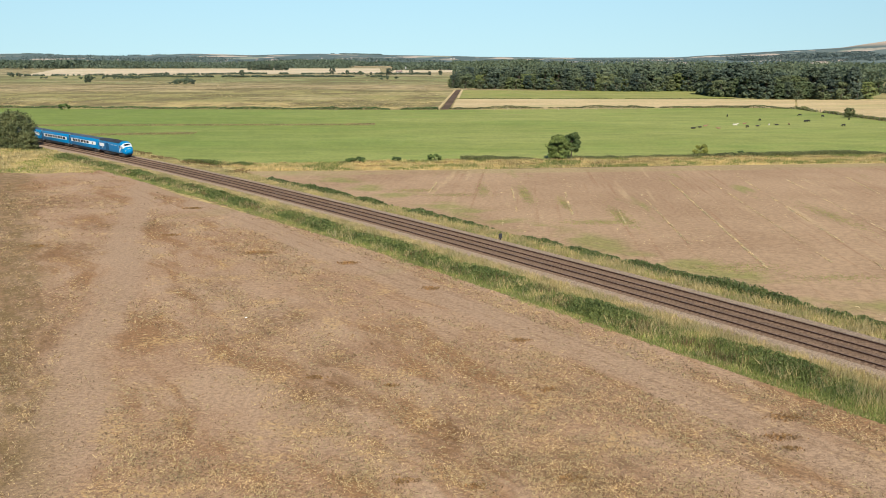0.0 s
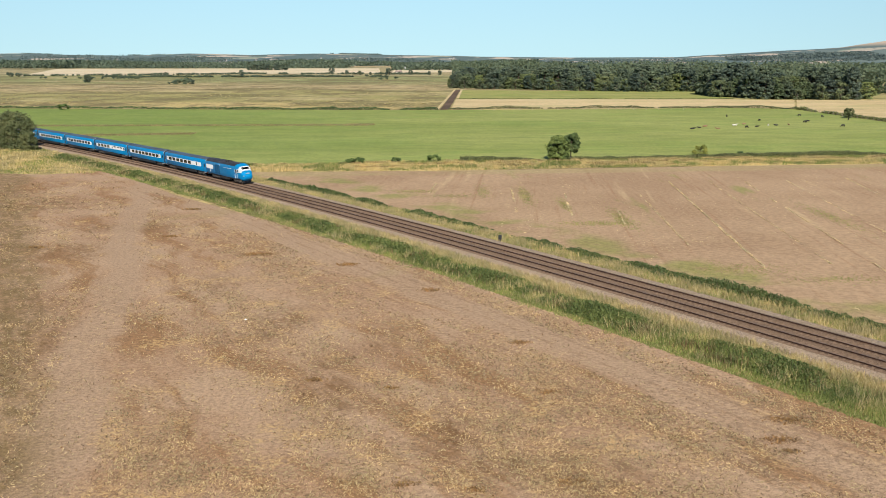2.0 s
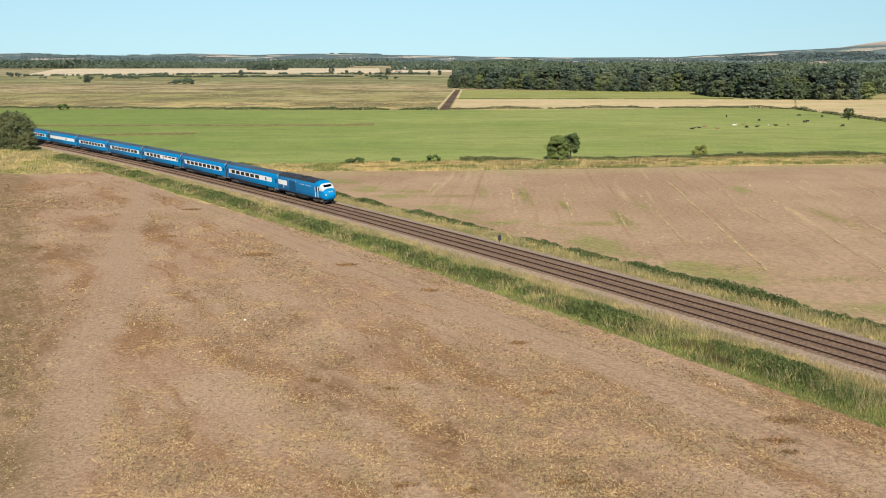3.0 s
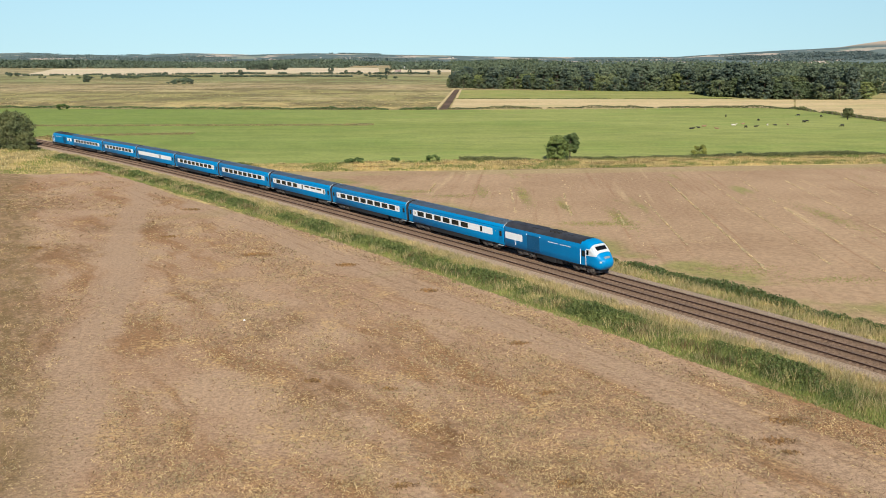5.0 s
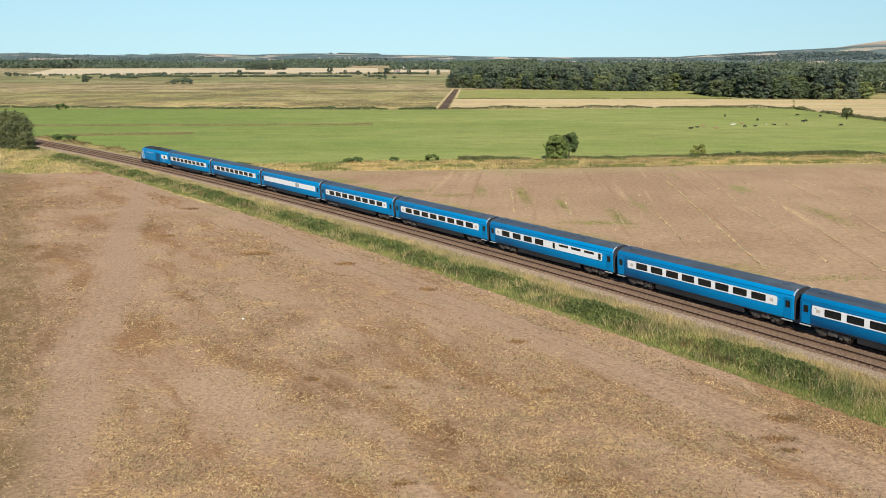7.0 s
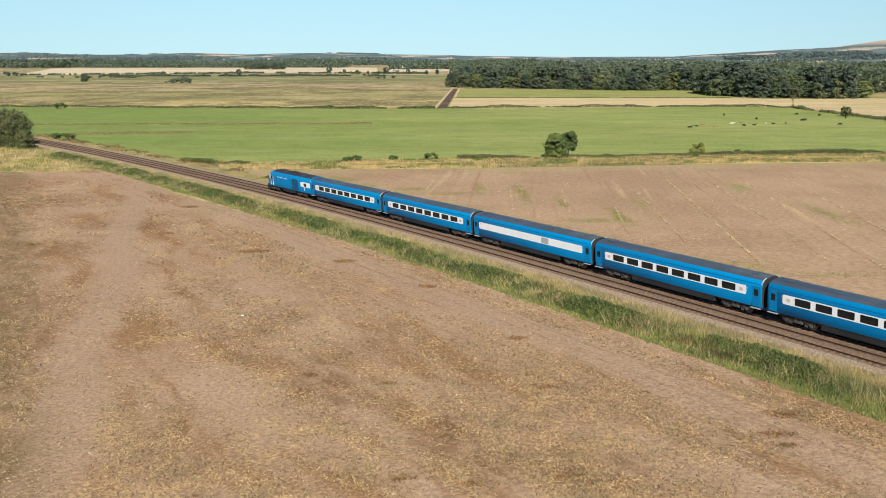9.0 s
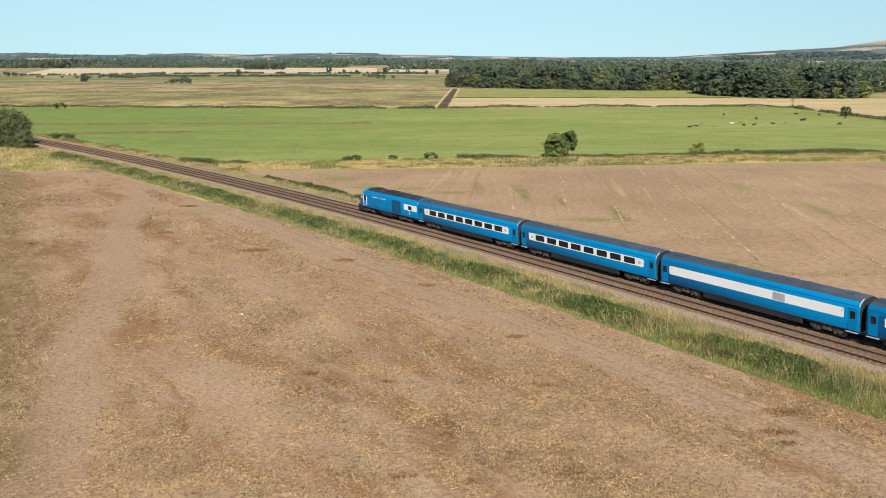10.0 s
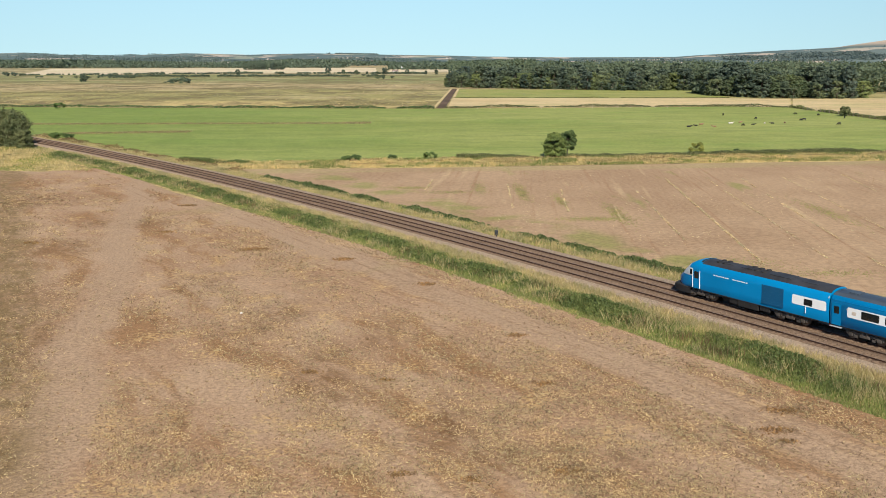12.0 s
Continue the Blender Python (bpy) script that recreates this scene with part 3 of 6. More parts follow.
# ---- railway line ----
def ballast():
    prof = [(None, 6.15, -0.02), (3.4, 1.42, -0.165)]
    for c in (3.4, 0.0):                                       # the bed is stained dark along each rail
        prof += [(c, y, -0.158) for y in (0.98, 0.55, -0.55, -0.98)] + [(c, -1.3, -0.165)]
        if c:
            prof.append((0.0, 1.35, -0.165))
    prof += [(0.0, -2.25, -0.19), (None, -3.2, -0.02)]
    stained = {2, 4, 8, 10}
    verts, faces = [], []
    steps = list(range(-190, 441, 5))
    for s in steps:
        for c, y, z in prof:
            verts.append(line_pt(s, y, z + 0.06) if c is None else track_pt(s, c, y, z))
    m = len(prof)
    for i in range(len(steps) - 1):
        for j in range(m - 1):
            a = i * m + j
            faces.append((a, a + m, a + m + 1, a + 1))
    me = mesh_of("track_bed", verts, faces, [M_BALLAST, M_RUSTED, M_OILED])
    me.polygons.foreach_set("material_index", [0 if i % (m - 1) in (0, m - 3, m - 2) else 2 if i % (m - 1) in stained else 1 for i in range(len(faces))])
    tagged(new("track_bed", me), "brown-stained crushed stone track bed with pinkish grey shoulders", "track bed", "", "structure")
    # loose stones proud of the bed
    n = 60000
    ss = 30 + 190 * rng.random(n) ** 1.8
    yy = rng.uniform(-2.3, 6.0, n)
    out = np.empty((n, 4, 3))
    for i in range(n):
        y = yy[i]
        if y > 4.75:
            p = line_pt(ss[i], y)
            z = 0.05 + 0.40 * (6.15 - y) / 1.4
            p.z += max(z, 0.04)
        else:
            c = 3.4 if y > 1.7 else 0.0
            p = track_pt(ss[i], c, y - c, -0.16)
        out[i] = p
    r = rng.normal(size=(n, 4, 3)) * 0.032
    r[:, :, 2] = np.abs(r[:, :, 2])
    pale = (yy > 4.8) | (yy < -1.25)
    tagged(new("ballast_stones", cloud_mesh("ballast_stones", (out + r)[pale], M_STONE)), "loose grey and pinkish ballast stones", "ballast", "", "stuff")
    tagged(new("rusty_ballast_stones", cloud_mesh("ballast_stones", (out + r)[~pale], M_STONE_RUST)), "rust-brown ballast stones between the rails", "ballast", "", "stuff")


def stone_mat(name, dark, light):
    k = Nodes(name, 0.9, 0, 0.2)
    return k.done(k.mix(k.island(), dark, light))


M_STONE = stone_mat("loose_ballast_stone", (0.19, 0.145, 0.11), (0.48, 0.40, 0.33))
M_STONE_RUST = stone_mat("loose_rusty_stone", (0.10, 0.064, 0.043), (0.29, 0.20, 0.145))
ballast()


def rails():
    prof = [(-0.035, 0.0), (-0.035, -0.04), (-0.01, -0.055), (-0.01, -0.125), (-0.07, -0.15), (0.07, -0.15), (0.01, -0.125), (0.01, -0.055), (0.035, -0.04), (0.035, 0.0)]
    steps = list(range(-190, 441, 5))
    m = len(prof)
    for centre in TWO_TRACKS:
        for side in (-0.7525, 0.7525):
            verts, faces = [], []
            for s in steps:
                for y, z in prof:
                    verts.append(track_pt(s, centre, side + y, z))
            for i in range(len(steps) - 1):
                for j in range(m):
                    a, b = i * m + j, i * m + (j + 1) % m
                    faces.append((a, a + m, b + m, b))
            me = mesh_of("rail", verts, faces, [M_STEEL, M_RAILTOP])
            me.polygons.foreach_set("material_index", [1 if i % m == m - 1 else 0 for i in range(len(me.polygons))])
            tagged(new("rail", me), "rust-brown steel rail with a polished head", "rail", "rails of the two tracks")


rails()


def sleeper_mesh():
    bm = bmesh.new()
    box(bm, -0.13, 0.13, -1.25, 1.25, -0.30, -0.145, 0.015)
    for side in (-0.7525, 0.7525):
        for k in (-0.11, 0.11):
            box(bm, -0.05, 0.05, side + k - 0.035, side + k + 0.035, -0.15, -0.12)
    return from_bm("sleeper", bm, M_SLEEPER)


def sleeper_pose(s, centre):
    o = track_pt(s, centre, 0, 0)
    x = (track_pt(s - 0.5, centre, 0, 0) - track_pt(s + 0.5, centre, 0, 0)).normalized()
    y = (track_pt(s, centre, -0.5, 0) - track_pt(s, centre, 0.5, 0)).normalized()
    z = x.cross(y).normalized()
    y = z.cross(x)
    m = Matrix((x, y, z)).transposed().to_4x4()
    m.translation = o
    return m


def sleepers():
    me = sleeper_mesh()
    base = [(x, y, z) for x in (-0.13, 0.13) for y in (-1.25, 1.25) for z in (-0.30, -0.145)]
    polys = [(0, 1, 3, 2), (4, 6, 7, 5), (0, 4, 5, 1), (2, 3, 7, 6), (1, 5, 7, 3)]
    for name, centre, first, count in (("far_track", 0.0, 28.0, 150), ("near_track", 3.4, 26.0, 150)):
        track = tagged(empty(name, Matrix.Translation(line_pt(60, centre, 0.3))), "row of weathered concrete sleepers under the rails", "railway track", "tracks")
        inv = track.matrix_basis.inverted()
        for i in range(count):
            ob = new("sleeper", me)
            ob.parent = track
            ob.matrix_basis = inv @ sleeper_pose(first + 0.65 * i, centre)
        verts, faces = [], []
        rest = [first - 0.65 * i for i in range(1, 120)] + [first + 0.65 * i for i in range(count, count + 420)]
        for s in rest:
            m, o = inv @ sleeper_pose(s, centre), len(verts)
            verts += [m @ Vector(v) for v in base]
            faces += [tuple(o + i for i in p) for p in polys]
        tagged(part("distant_sleeper", mesh_of("distant_sleeper", verts, faces, M_SLEEPER), None, track), kind="stuff")


# ---- train ----
PITCH, CAR, COACHES, SPEED, NOSE_AT_START = 22.95, 18.15, 8, 32.76, 238.4
SIDE = [(1.25, 0.93), (1.325, 1.18), (1.368, 1.55), (1.37, 1.66), (1.37, 2.74), (1.366, 2.84), (1.345, 3.0), (1.29, 3.17), (1.21, 3.33), (1.06, 3.5)]       # half section: side
TOP = [(1.06, 3.5), (0.82, 3.64), (0.5, 3.73), (0.0, 3.78)]            # half section: roof


def loft(sections, mat, name, closed=False, ends=False):
    """A skin through sections, each a list of points."""
    m = len(sections[0])
    verts = [p for sec in sections for p in sec]
    faces = []
    for i in range(len(sections) - 1):
        for j in range(m if closed else m - 1):
            a, b = i * m + j, i * m + (j + 1) % m
            faces.append((a, b, b + m, a + m))
    if ends:
        faces.append(tuple(range(m - 1, -1, -1)))
        faces.append(tuple(range((len(sections) - 1) * m, len(sections) * m)))
    bm = bmesh.new()
    vs = [bm.verts.new(v) for v in verts]
    for f in faces:
        try:
            bm.faces.new([vs[i] for i in f])
        except ValueError:
            pass
    bmesh.ops.remove_doubles(bm, verts=bm.verts[:], dist=0.0005)
    return from_bm(name, bm, mat, True, 35)


def bogie(parent, x, wheel_r=0.457, base=2.6):
    bm = bmesh.new()
    for y in (-1.02, 1.02):
        box(bm, -1.75, 1.75, y - 0.09, y + 0.09, 0.52, 0.74, 0.03)
        for wx in (-base / 2, base / 2):
            box(bm, wx - 0.2, wx + 0.2, y - 0.13, y + 0.13, 0.3, 0.62, 0.04)
            for k in (-0.33, 0.33):
                tube(bm, (wx + k, y, 0.42), (wx + k, y, 0.8), 0.1, sides=8)
        box(bm, -0.45, 0.45, y - 0.16, y + 0.16, 0.36, 0.6, 0.04)
        tube(bm, (-0.25, y, 0.55), (-0.25, y, 0.92), 0.17)
        tube(bm, (0.25, y, 0.55), (0.25, y, 0.92), 0.17)
        tube(bm, (0.5, y * 1.08, 0.75), (1.2, y * 1.08, 0.5), 0.05, sides=6)
        box(bm, -1.05, -0.6, y - 0.07, y + 0.07, 0.2, 0.45, 0.03)
        box(bm, 0.62, 0.95, y - 0.07, y + 0.07, 0.2, 0.45, 0.03)
    box(bm, -0.3, 0.3, -1.0, 1.0, 0.5, 0.9, 0.03)
    ob = part("bogie", bm, M_BOGIE, parent, "brown-black iron bogie")
    ob.location = (x, 0, 0)
    for wx in (-base / 2, base / 2):
        bm = bmesh.new()
        tube(bm, (wx, -0.75, wheel_r), (wx, 0.75, wheel_r), 0.08, sides=10)
        for y in (-0.75, 0.75):
            o = math.copysign(1, y)
            tube(bm, (wx, y - 0.06, wheel_r), (wx, y + 0.06, wheel_r), wheel_r, sides=24)
            tube(bm, (wx, y - o * 0.09, wheel_r), (wx, y - o * 0.06, wheel_r), wheel_r + 0.03, sides=24)
            tube(bm, (wx, y + o * 0.06, wheel_r), (wx, y + o * 0.09, wheel_r), 0.2, sides=12)
        part("wheelset", bm, M_WHEEL, ob, "dull steel wheelset")
    return ob


def side_plate(name, parent, side, x0, x1, z0, z1, lift, r, mat, label="", y=1.37):
    bm = bmesh.new()
    rounded_plate(bm, x0, x1, z0, z1, y - 0.02, 0.02 + lift, r)
    if side < 0:
        bmesh.ops.scale(bm, vec=(1, -1, 1), verts=bm.verts[:])
    return part(name, bm, mat, parent, label)


def coach_shell(thing, half):
    xs = [-half, -half + 0.06, half - 0.06, half]
    for side in (-1, 1):
        secs = []
        for x in xs:
            inset = 0.04 if abs(x) == half else 0.0
            secs.append([(x, side * (y - inset), z) for y, z in SIDE])
        part("side_wall", loft(secs, M_BLUE, "side_wall"), None, thing)
    roof = [(y, z) for y, z in TOP] + [(-y, z) for y, z in TOP[-2::-1]]
    secs = [[(x, y * (0.97 if abs(x) == half else 1), z - (0.04 if abs(x) == half else 0)) for y, z in roof] for x in xs]
    part("roof", loft(secs, M_ROOF, "roof"), None, thing, "dark slate-grey roof")
    for x in (-half, half):                                    # end walls
        ring = [(y, z) for y, z in SIDE[:-1]] + [(y, z) for y, z in roof] + [(-y, z) for y, z in SIDE[-2::-1]]
        bm = bmesh.new()
        f = bm.faces.new([bm.verts.new((x * 0.9985, y * 0.97, z - 0.02)) for y, z in ring])
        bmesh.ops.triangulate(bm, faces=[f])
        # black instead of body blue: shade of the gap put into the wall's colour
        part("end_wall", bm, M_BLACK, thing, "end wall painted black for the shade of the coach gap")
    bm = bmesh.new()
    box(bm, -half + 0.05, half - 0.05, -1.28, 1.28, 0.9, 0.97)
    part("floor_pan", bm, M_UNDER, thing)


def roof_strip(thing, x):
    """The pale rain strip over the end of the roof."""
    path = [(1.325, 3.16), (1.235, 3.35), (1.08, 3.525), (0.9, 3.63), (0.7, 3.71)]
    for side in (-1, 1):
        secs = [[(x + dx, side * y, z + dz) for y, z in path] for dx, dz in ((-0.045, -0.06), (-0.04, 0.0), (0.04, 0.0), (0.045, -0.06))]
        part("roof_end_strip", loft(secs, M_GREY, "roof_end_strip"), None, thing, "pale grey rain strip")


def coach(windows, label, slim=(), dots=(), grille=None, band=(2.05, 21.0), roof_extra=False):
    """A coach; positions along it are metres from its leading end."""
    thing = tagged(empty("railway_coach"), label, "railway coach", "coaches of the train")
    half = 11.16
    at = lambda u: PITCH / 2 - u
    coach_shell(thing, half)
    for side in (-1, 1):
        plate = side_plate("white_band", thing, side, at(band[1]), at(band[0]), 1.93, 2.80, 0.006, 0.16, M_WHITE, "white window band")
        for a, b in windows:
            side_plate("window", plate, side, at(b), at(a), 2.04, 2.70, 0.014, 0.09, M_GLASS, "dark tinted window")
        for a, b in slim:
            side_plate("window", plate, side, at(b), at(a), 2.42, 2.68, 0.014, 0.06, M_GLASS, "shallow dark window")
        for a, b in dots:
            side_plate("window", plate, side, at(b), at(a), 2.03, 2.70, 0.014, 0.06, M_GLASS, "narrow dark window")
        if grille:
            g = side_plate("vent_grille", plate, side, at(grille[1]), at(grille[0]), 2.0, 2.7, 0.012, 0.05, M_GREY, "grey vent grille")
        for u in (band[1] - 0.62, band[0] + 0.62) if windows and windows[0][0] < 6 else (band[1] - 0.62,) if windows else ():
            side_plate("crest", plate, side, at(u) - 0.2, at(u) + 0.2, 2.2, 2.5, 0.010, 0.08, M_CREST, "pale grey and bronze crest")
        for k in (-1, 1):
            side_plate("lamp_plate", thing, side, k * 9.55 - 0.07, k * 9.55 + 0.07, 2.52, 2.62, 0.010, 0.03, M_GREY, "small pale grey lamp plate")
        for u in (0.95, 22.0):
            d = side_plate("door", thing, side, at(u) - 0.42, at(u) + 0.42, 1.02, 2.95, 0.004, 0.06, M_BLUE)
            side_plate("door_window", d, side, at(u) - 0.24, at(u) + 0.24, 2.02, 2.66, 0.012, 0.08, M_GLASS, "dark drop-light window")
            bm = bmesh.new()
            s = side
            box(bm, at(u) - 0.55, at(u) + 0.55, s * 1.30, s * 1.47, 0.83, 0.88)
            part("footstep", bm, M_GREY, thing, "pale metal footstep")
        bm = bmesh.new()                                       # gutter
        box(bm, -half + 0.1, half - 0.1, side * 1.28, side * 1.325, 3.14, 3.19)
        part("gutter", bm, M_BLUE, thing)
        bm = bmesh.new()                                       # lower skirt between the bogies
        box(bm, -5.6, 5.6, side * 1.0, side * 1.26, 0.38, 0.9, 0.04)
        for i in range(9):
            x = -4.8 + i * 1.2
            box(bm, x - 0.015, x + 0.015, side * 1.25, side * 1.272, 0.42, 0.86)
        part("skirt", bm, M_SKIRT, thing, "grimy dark grey underframe skirt")
    for x, l, w in ((-4.2, 2.2, 1.7), (-1.2, 1.8, 1.8), (1.6, 2.6, 1.6), (4.4, 1.5, 1.8)):
        bm = bmesh.new()
        box(bm, x - l / 2, x + l / 2, -w / 2, w / 2, 0.32, 0.9, 0.05)
        part("equipment_box", bm, M_UNDER, thing)
    for x in (-8.0, 8.0):
        bogie(thing, x)
    for x in (-half, half):
        bm = bmesh.new()                                       # gangway
        o = math.copysign(0.26, x)
        box(bm, min(x, x + o), max(x, x + o), -0.62, 0.62, 1.05, 3.3, 0.05)
        part("gangway", bm, M_BLACK, thing, "black rubber gangway")
        bm = bmesh.new()
        tube(bm, (x, 0, 0.8), (x + o, 0, 0.8), 0.12)
        part("coupling", bm, M_UNDER, thing)
        if x > 0:
            roof_strip(thing, half - 0.08)
    for x in ((-9.6, 9.6) if not roof_extra else (-9.6, -3.4, -2.2, 2.0, 3.6, 5.4, 9.6)):
        bm = bmesh.new()
        box(bm, x - 0.45, x + 0.45, -0.42, 0.42, 3.66, 3.81, 0.03)
        part("roof_vent", bm, M_ROOF, thing)
    return thing


# the power car: nose at +x; its skin is a loft whose sections narrow to the nose
CAB_X = [5.0, 5.5, 6.0, 6.43, 6.8, 7.13, 7.45, 7.74, 8.0, 8.2, 8.3]
CAB_TOP = [3.86, 3.81, 3.68, 3.46, 3.18, 2.86, 2.52, 2.26, 2.08, 1.93, 1.76]
CAB_WIDE = [1.37, 1.37, 1.355, 1.325, 1.28, 1.22, 1.14, 1.03, 0.88, 0.69, 0.45]
CAB_LOW = [0.93, 0.93, 0.91, 0.83, 0.71, 0.62, 0.6, 0.68, 0.86, 1.1, 1.4]
CAB_SQ = [3.2, 3.3, 3.5, 3.7, 3.9, 3.9, 3.6, 2.9, 2.9, 2.8, 2.6]        # how square the section is above its middle
CAB_SQ_LOW = [9.0, 8.0, 6.5, 5.2, 4.4, 3.9, 3.5, 3.2, 3.0, 2.8, 2.6]    # and below it


def cab_point(u, v, lift=0.0):
    """u: place along the cab in its section numbers; v: 0 at the low edge, 1 at the top, on the +y side (2 - v mirrors)."""
    idx = range(len(CAB_X))
    f = lambda col: float(np.interp(u, idx, col))
    x, top, w, low = f(CAB_X), f(CAB_TOP), f(CAB_WIDE), f(CAB_LOW)
    s = 1
    if v > 1:
        v, s = 2 - v, -1
    sq = f(CAB_SQ) if v > 0.5 else f(CAB_SQ_LOW)
    mid, hh = (top + low) / 2, (top - low) / 2
    a = -math.pi / 2 + v * math.pi
    c, sn = math.cos(a), math.sin(a)
    y = w * (abs(c) ** (2 / sq))
    z = mid + hh * math.copysign(abs(sn) ** (2 / sq), sn)
    p = Vector((x, s * y, z))
    if lift:
        out = Vector((0.25 * u / 10, s * y / max(w, 0.1) * 0.8, (z - mid) / hh * 0.8))
        p += out.normalized() * lift
    return p


def cab_v(u, z):
    """The v of a height z on the cab's section u."""
    idx = range(len(CAB_X))
    top, low = (float(np.interp(u, idx, col)) for col in (CAB_TOP, CAB_LOW))
    mid, hh = (top + low) / 2, (top - low) / 2
    sq = float(np.interp(u, idx, CAB_SQ if z > mid else CAB_SQ_LOW))
    k = max(-1.0, min(1.0, (z - mid) / hh))
    return 0.5 + math.asin(math.copysign(abs(k) ** (sq / 2), k)) / math.pi


def cab_patch(name, thing, u0, u1, v0, v1, lift, mat, label="", nu=8, nv=8):
    """A plate on the cab's skin; v0 and v1 are numbers or functions of u."""
    bm = bmesh.new()
    g = []
    for i in range(nu + 1):
        u = u0 + (u1 - u0) * i / nu
        a, b = (v(u) if callable(v) else v for v in (v0, v1))
        g.append([bm.verts.new(cab_point(u, a + (b - a) * j / nv, lift)) for j in range(nv + 1)])
    for i in range(nu):
        for j in range(nv):
            bm.faces.new((g[i][j], g[i][j + 1], g[i + 1][j + 1], g[i + 1][j]))
    bmesh.ops.solidify(bm, geom=bm.faces[:], thickness=-0.012)
    return part(name, bm, mat, thing, label, True, 50)


def power_car(label, sooty):
    """A streamlined power car; its nose is at x = +8.9."""
    thing = tagged(empty("power_car"), label, "locomotive", "power cars of the train")
    back = -9.1
    at = lambda u: 9.0 - u                                     # metres from the nose
    side_sec = SIDE[:8] + ([(1.23, 3.38)] if sooty else [(1.23, 3.38), (1.10, 3.57)])   # soot reaches further down on one car
    top = ([(1.23, 3.38)] if sooty else []) + [(1.10, 3.57), (0.85, 3.74), (0.5, 3.83), (0.0, 3.86)]
    roof = top + [(-y, z) for y, z in top[-2::-1]]
    for side in (-1, 1):
        secs = [[(x, side * (y - (0.03 if x == back else 0)), z) for y, z in side_sec] for x in (back, back + 0.06, 5.03)]
        part("side_wall", loft(secs, M_BLUE, "side_wall"), None, thing)
    secs = [[(x, y, z) for y, z in roof] for x in (back, back + 0.06, 5.03)]
    part("roof", loft(secs, M_BLACK, "power_roof"), None, thing, "sooty black roof")
    vs = [i / 40 for i in range(81)]
    secs = [[cab_point(u, v) for v in vs] for u in np.linspace(0, 10, 41)]
    part("cab", loft(secs, M_BLUE, "cab", False, True), None, thing, "rounded blue nose")
    cab_patch("cab_roof", thing, 0.0, 0.5, 0.80, 1.20, 0.008, M_BLACK, "sooty black cab roof", 5, 16)
    white = cab_patch("windscreen_surround", thing, 3.15, 5.75, lambda u: cab_v(u, 2.24), lambda u: 2 - cab_v(u, 2.24), 0.010, M_WHITE, "white windscreen surround", 12, 40)
    cab_patch("windscreen", white, 3.9, 5.05, 0.885, 1.115, 0.026, M_GLASS, "black windscreen", 6, 16)
    for flip in (False, True):
        at_z = lambda z: (lambda u: 2 - cab_v(u, z)) if flip else (lambda u: cab_v(u, z))
        cheek = cab_patch("white_cheek", thing, 2.0, 3.2, at_z(2.24), at_z(2.98), 0.011, M_WHITE, "white cab side panel", 6, 8)
        cab_patch("cab_side_window", cheek, 2.1, 2.85, at_z(2.34), at_z(2.86), 0.026, M_GLASS, "dark cab side window", 4, 6)
        cab_patch("headlamp", thing, 7.2, 8.1, at_z(1.58), at_z(1.78), 0.02, M_LAMP, "pale headlamp cluster", 4, 4)
    cab_patch("nose_emblem", thing, 7.3, 8.3, 0.90, 1.10, 0.014, M_GREY, "silver emblem plate", 4, 6)
    if sooty:
        bm = box(bmesh.new(), 6.6, 7.4, -0.8, 0.8, 0.26, 0.66, 0.1)
        part("snow_valance", bm, M_BLACK, thing, "black valance under the nose")
    else:                                                      # added black wedge: the tail nose's shade and its valance as one shape
        secs = []
        for x, w, low, high in ((6.4, 1.22, 0.3, 1.0), (7.4, 1.2, 0.26, 1.12), (8.2, 1.05, 0.24, 1.12), (8.8, 0.8, 0.24, 1.0), (9.15, 0.5, 0.28, 0.8), (9.25, 0.25, 0.36, 0.62)):
            secs.append([(x, -w, low), (x, -w, high - 0.18), (x, -w + 0.14, high - 0.04), (x, -w * 0.5, high), (x, w * 0.5, high), (x, w - 0.14, high - 0.04), (x, w, high - 0.18), (x, w, low)])
        part("snow_plough", loft(secs, M_UNDER, "snow_plough", True, True), None, thing, "black wedge for the valance and the shade at the tail nose")
    for side in (-1, 1):
        plate = side_plate("white_panel", thing, side, at(17.85), at(14.45), 1.95, 2.80, 0.006, 0.14, M_WHITE, "white rear panel")
        if side > 0:
            side_plate("window", plate, side, at(16.5), at(15.65), 2.05, 2.62, 0.014, 0.06, M_GLASS, "dark guard's window")
        g = side_plate("grille", thing, side, at(13.55), at(11.2), 1.25, 3.02, 0.008, 0.05, M_GRILLE, "dark blue louvred cooling grille")
        for i in range(11):
            bm = bmesh.new()
            z = 1.34 + i * 0.155
            y0 = 1.374
            box(bm, at(13.5), at(11.25), side * y0, side * (y0 + 0.014), z, z + 0.05)
            part("louvre", bm, M_GRILLE, g)
        for a, b in ((5.6, 7.5), (7.85, 9.65)):              # lettering, as plain bars
            for j in range(7):
                w = (b - a) / 7
                side_plate("name_bar", thing, side, at(a + w * (j + 1)) + 0.05, at(a + w * j), 2.735, 2.82, 0.008, 0.015, M_WHITE, "white bar of lettering", 1.365)
        d = side_plate("cab_door", thing, side, at(3.85), at(3.1), 1.05, 3.0, 0.006, 0.06, M_BLUE)
        side_plate("door_window", d, side, at(3.76), at(3.2), 2.05, 2.75, 0.014, 0.08, M_GLASS, "dark door window")
        for u in (3.03, 3.92):
            bm = bmesh.new()
            tube(bm, (at(u), side * 1.41, 1.1), (at(u), side * 1.41, 2.85), 0.03, sides=8)
            part("handrail", bm, M_WHITE, d, "white handrail")
        bm = bmesh.new()
        tube(bm, (at(15.85), side * 1.40, 1.35), (at(15.85), side * 1.40, 2.05), 0.025, sides=8)
